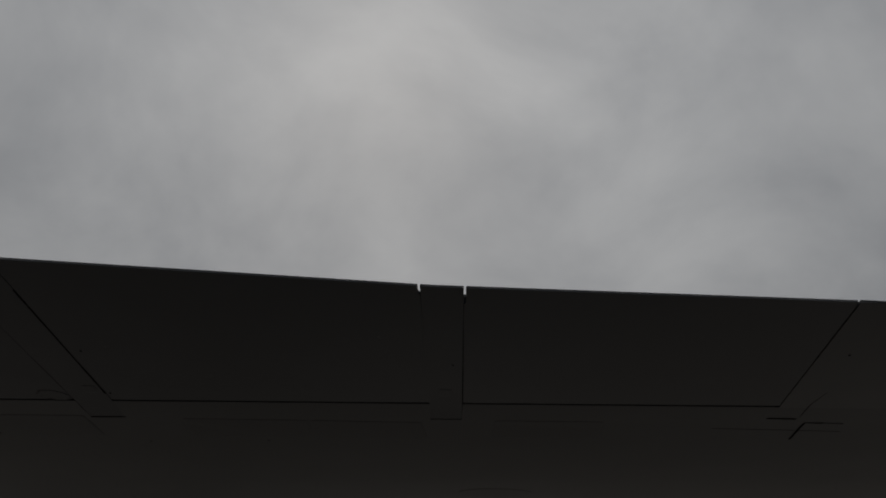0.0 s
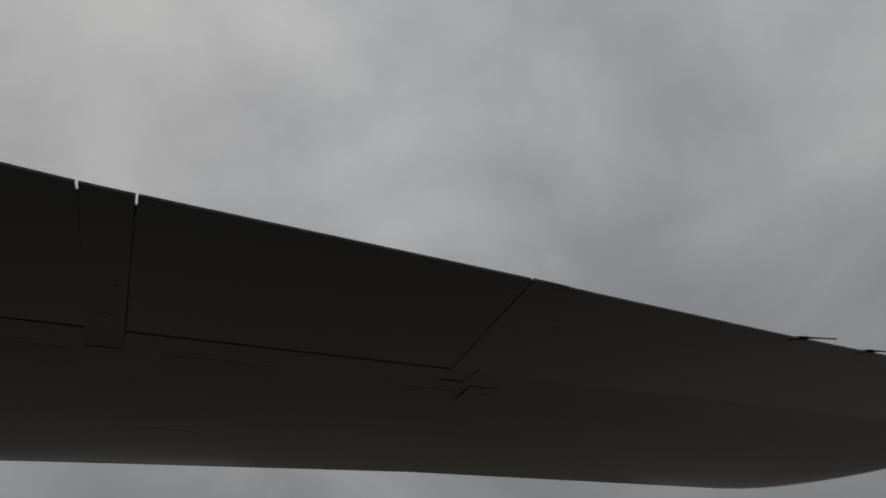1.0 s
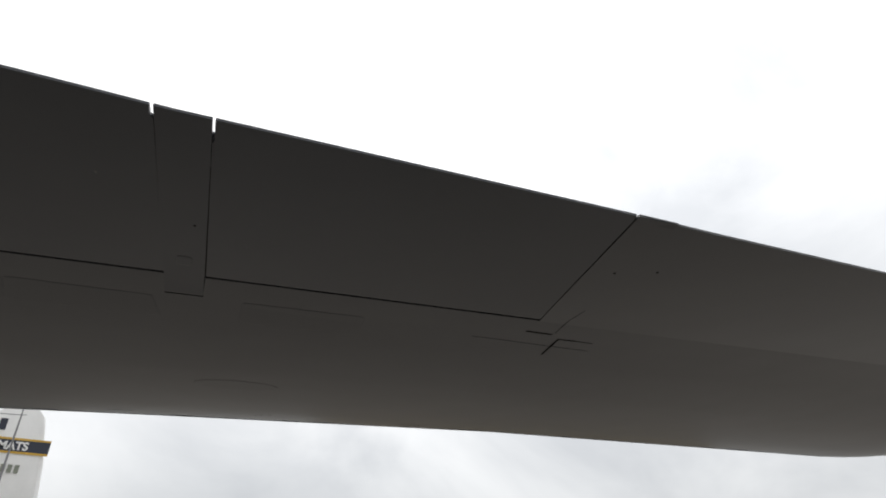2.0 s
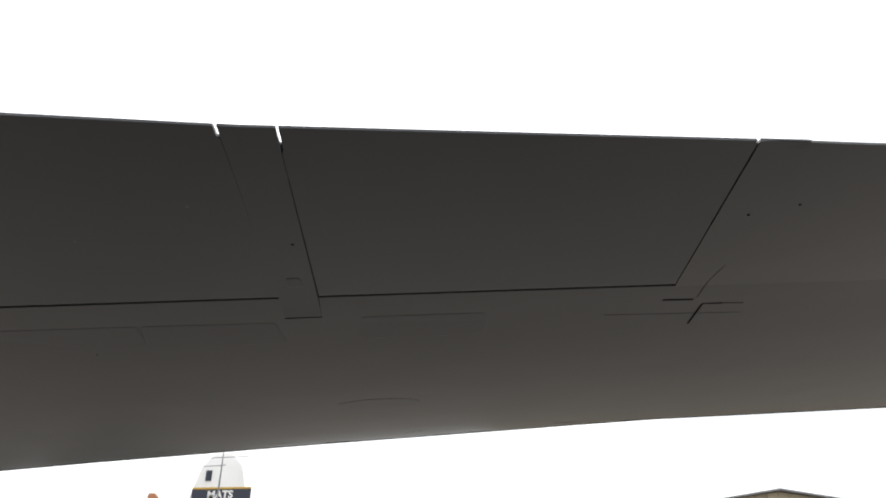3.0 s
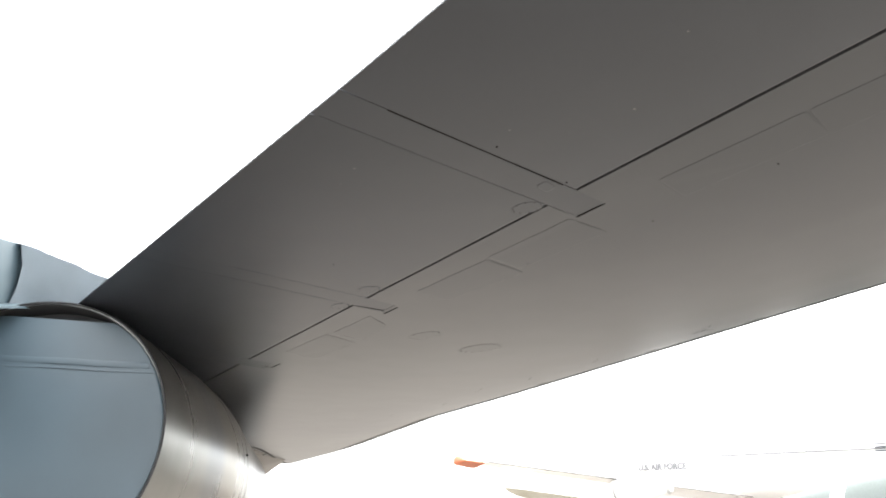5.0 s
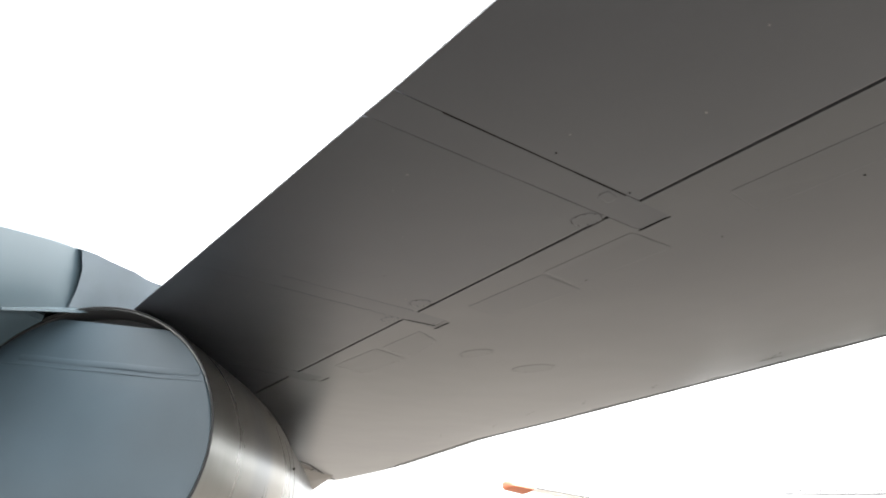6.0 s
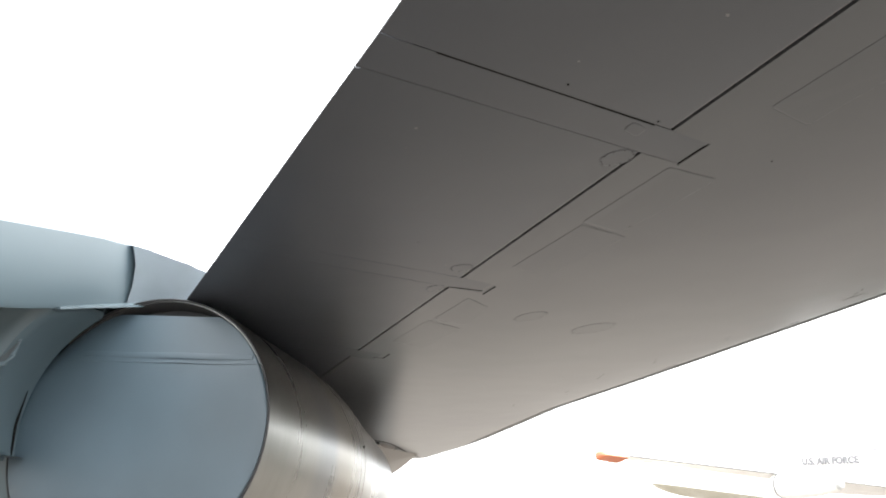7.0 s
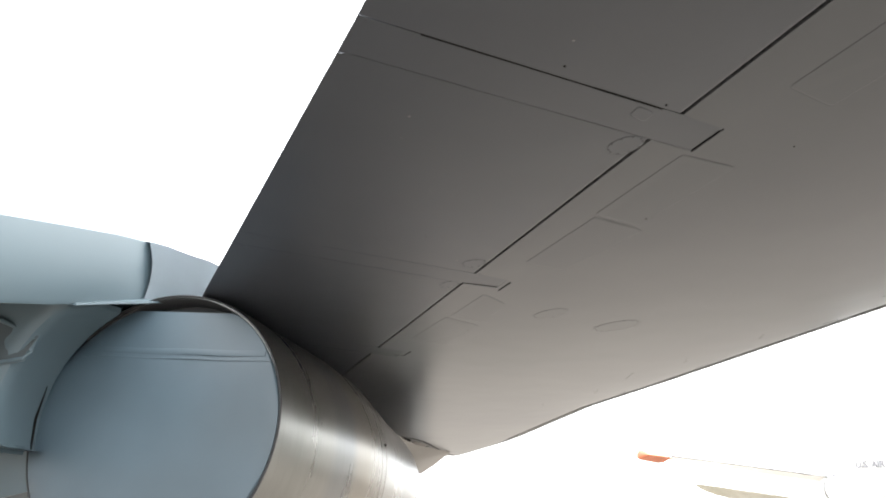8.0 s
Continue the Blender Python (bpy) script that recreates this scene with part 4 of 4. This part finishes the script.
part("shaft", tube([(0, 0, 5.33), (0, 0, 7.3), (0, 0, 8.35)], [0.034, 0.026, 0.012], 8), ROOFING, mast)
for z, w0, w1 in ((8.02, -0.38, 0.78), (7.77, -0.53, 0.12)):
    part("crossbar", tube([(w0, 0, z - 0.02), (0, 0, z), (w1, 0, z + 0.02)], 0.011, 6), ROOFING, mast)
far_pole = thing("pole", "thin distant light pole standing in the field", "pole", at=(-48, 29, 0))
part("shaft", tube([(0, 0, 0), (0, 0, 3.6)], [0.06, 0.04], 8), ROOFING, far_pole)

# hangar with a shallow gable
hall = thing("hangar", "tan clad hangar with a shallow grey gable roof", "building", at=(31.4, 50.3, -0.15))
hall.rotation_euler = (0, 0, radians(4))
bm = loft([[(-15, y, 0), (15, y, 0), (15, y, 11.62), (0, y, 13.8), (-15, y, 11.62)] for y in (0, 30)])
part("walls", bm, TAN, hall)
for sgn in (-1, 1):
    bm = loft([[(0, y, 13.82), (sgn * 15.5, y, 11.57), (sgn * 15.5, y, 11.69), (0, y, 13.95)] for y in (-0.4, 30.4)])
    part("roof", bm, ROOFING, hall)
for i in range(29):
    x = -14 + i
    bm = bmesh.new()
    box(bm, (x - 0.04, -0.06, 0.0), (x + 0.04, 0.02, 13.7 - abs(x) * 0.145))
    part("cladding_rib", bm, TAN, hall)


def shrub(x, y, h, seed):
    """A small tree: tapered trunk, limbs and a crown of many leaf clumps."""
    g = random.Random(seed)
    tree = thing("tree", "small olive green tree at the field's edge", "tree", "trees at the field's edge", at=(x, y, 0))
    bm = tube([(0, 0, 0), (0.03, 0.02, h * 0.3), (0.0, 0.05, h * 0.6)], [0.09, 0.07, 0.03], 8)
    for k in range(6):
        a, r = g.uniform(0, 6.28), g.uniform(0.3, 0.6) * h * 0.6
        extra = tube([(0, 0, h * (0.25 + 0.05 * k)), (r * math.cos(a), r * math.sin(a), h * (0.5 + 0.05 * k))], [0.035, 0.012], 6)
        me = bpy.data.meshes.new("limb")
        extra.to_mesh(me)
        extra.free()
        bm.from_mesh(me)
        bpy.data.meshes.remove(me)
    part("trunk", bm, BARK, tree)
    verts, faces = [], []
    for k in range(900):
        a, e = g.uniform(0, 6.28), math.asin(g.uniform(-0.7, 1))
        r = (g.random() ** 0.4) * (0.75 + 0.35 * math.sin(3 * a + seed) * math.cos(2 * e))
        c = Vector((r * math.cos(a) * math.cos(e) * h * 0.42, r * math.sin(a) * math.cos(e) * h * 0.42, h * (0.64 + 0.36 * r * math.sin(e))))
        d1 = Vector((g.gauss(0, 1), g.gauss(0, 1), g.gauss(0, 1))).normalized() * g.uniform(0.04, 0.09)
        d2 = d1.cross(Vector((g.gauss(0, 1), g.gauss(0, 1), g.gauss(0, 1)))).normalized() * 0.05
        i = len(verts)
        verts += [c - d1, c - d2, c + d1, c + d2]
        faces.append((i, i + 1, i + 2, i + 3))
    me = bpy.data.meshes.new("crown")
    me.from_pydata(verts, [], faces)
    me.materials.append(LEAF)
    ob = new("crown", me)
    ob.parent = tree


for i, (x, y, h) in enumerate(((-54.5, 21.0, 2.6), (-53.0, 22.5, 2.2), (-56.5, 19.0, 2.4), (-50.5, 27.0, 2.1))):
    shrub(x, y, h, i + 3)

# root fairing where the wing meets the tailpipe: a hollow under a seam, its shade painted
def hollow(outline):
    c = sum(outline, Vector((0, 0))) / len(outline)
    return loft([[on_wing(p.x, p.y, -0.004) for p in outline], [on_wing(p.x, p.y, 0.004) for p in outline], [on_wing(c.x + (p.x - c.x) * 0.9, c.y + (p.y - c.y) * 0.9, 0.006) for p in outline]])


# black patch, slightly raised, paints the shade inside the hollow
wpart("root_hollow_shade", hollow([Vector(p) for p in ((-5.84, 1.17), (-6.0, 1.34), (-6.08, 1.42), (-6.35, 1.50), (-6.62, 1.52), (-6.6, 1.42), (-6.3, 1.30))]), SLOT)
wpart("root_light", hollow([Vector(p) for p in ((-6.12, 1.47), (-6.25, 1.60), (-6.42, 1.74), (-6.75, 1.76), (-6.85, 1.66), (-6.6, 1.56))]), BEIGE, "pale lens of a lamp")
strip("skin_joint", [(-5.80, 1.13), (-5.92, 1.27), (-5.97, 1.40), (-6.12, 1.57), (-6.40, 1.765), (-7.0, 2.15), (-7.5, 2.5)], 0.03, SEAM, 0.003)
strip("skin_joint", [(-6.40, 1.765), (-6.75, 1.80), (-7.15, 1.86)], 0.02, SEAM, 0.003)
# fairing that runs down from the root to the belly
front = [(-5.72, 1.16, 2.41), (-6.45, 1.64, 2.385), (-6.98, 2.24, 2.36), (-7.3, 2.16, 2.20), (-7.35, 2.02, 2.09), (-6.9, 1.60, 2.02), (-6.3, 1.2, 2.05)]
away = Vector((-0.92, 0.36, 0.09))
wpart("root_fairing", loft([front, [Vector(p) + away * 0.5 + Vector((0, 0, 0.04)) for p in front], [Vector(p) + away * 1.2 + Vector((0, 0, 0.10)) for p in front]]), BEIGE, "weathered beige fairing", smooth=True)
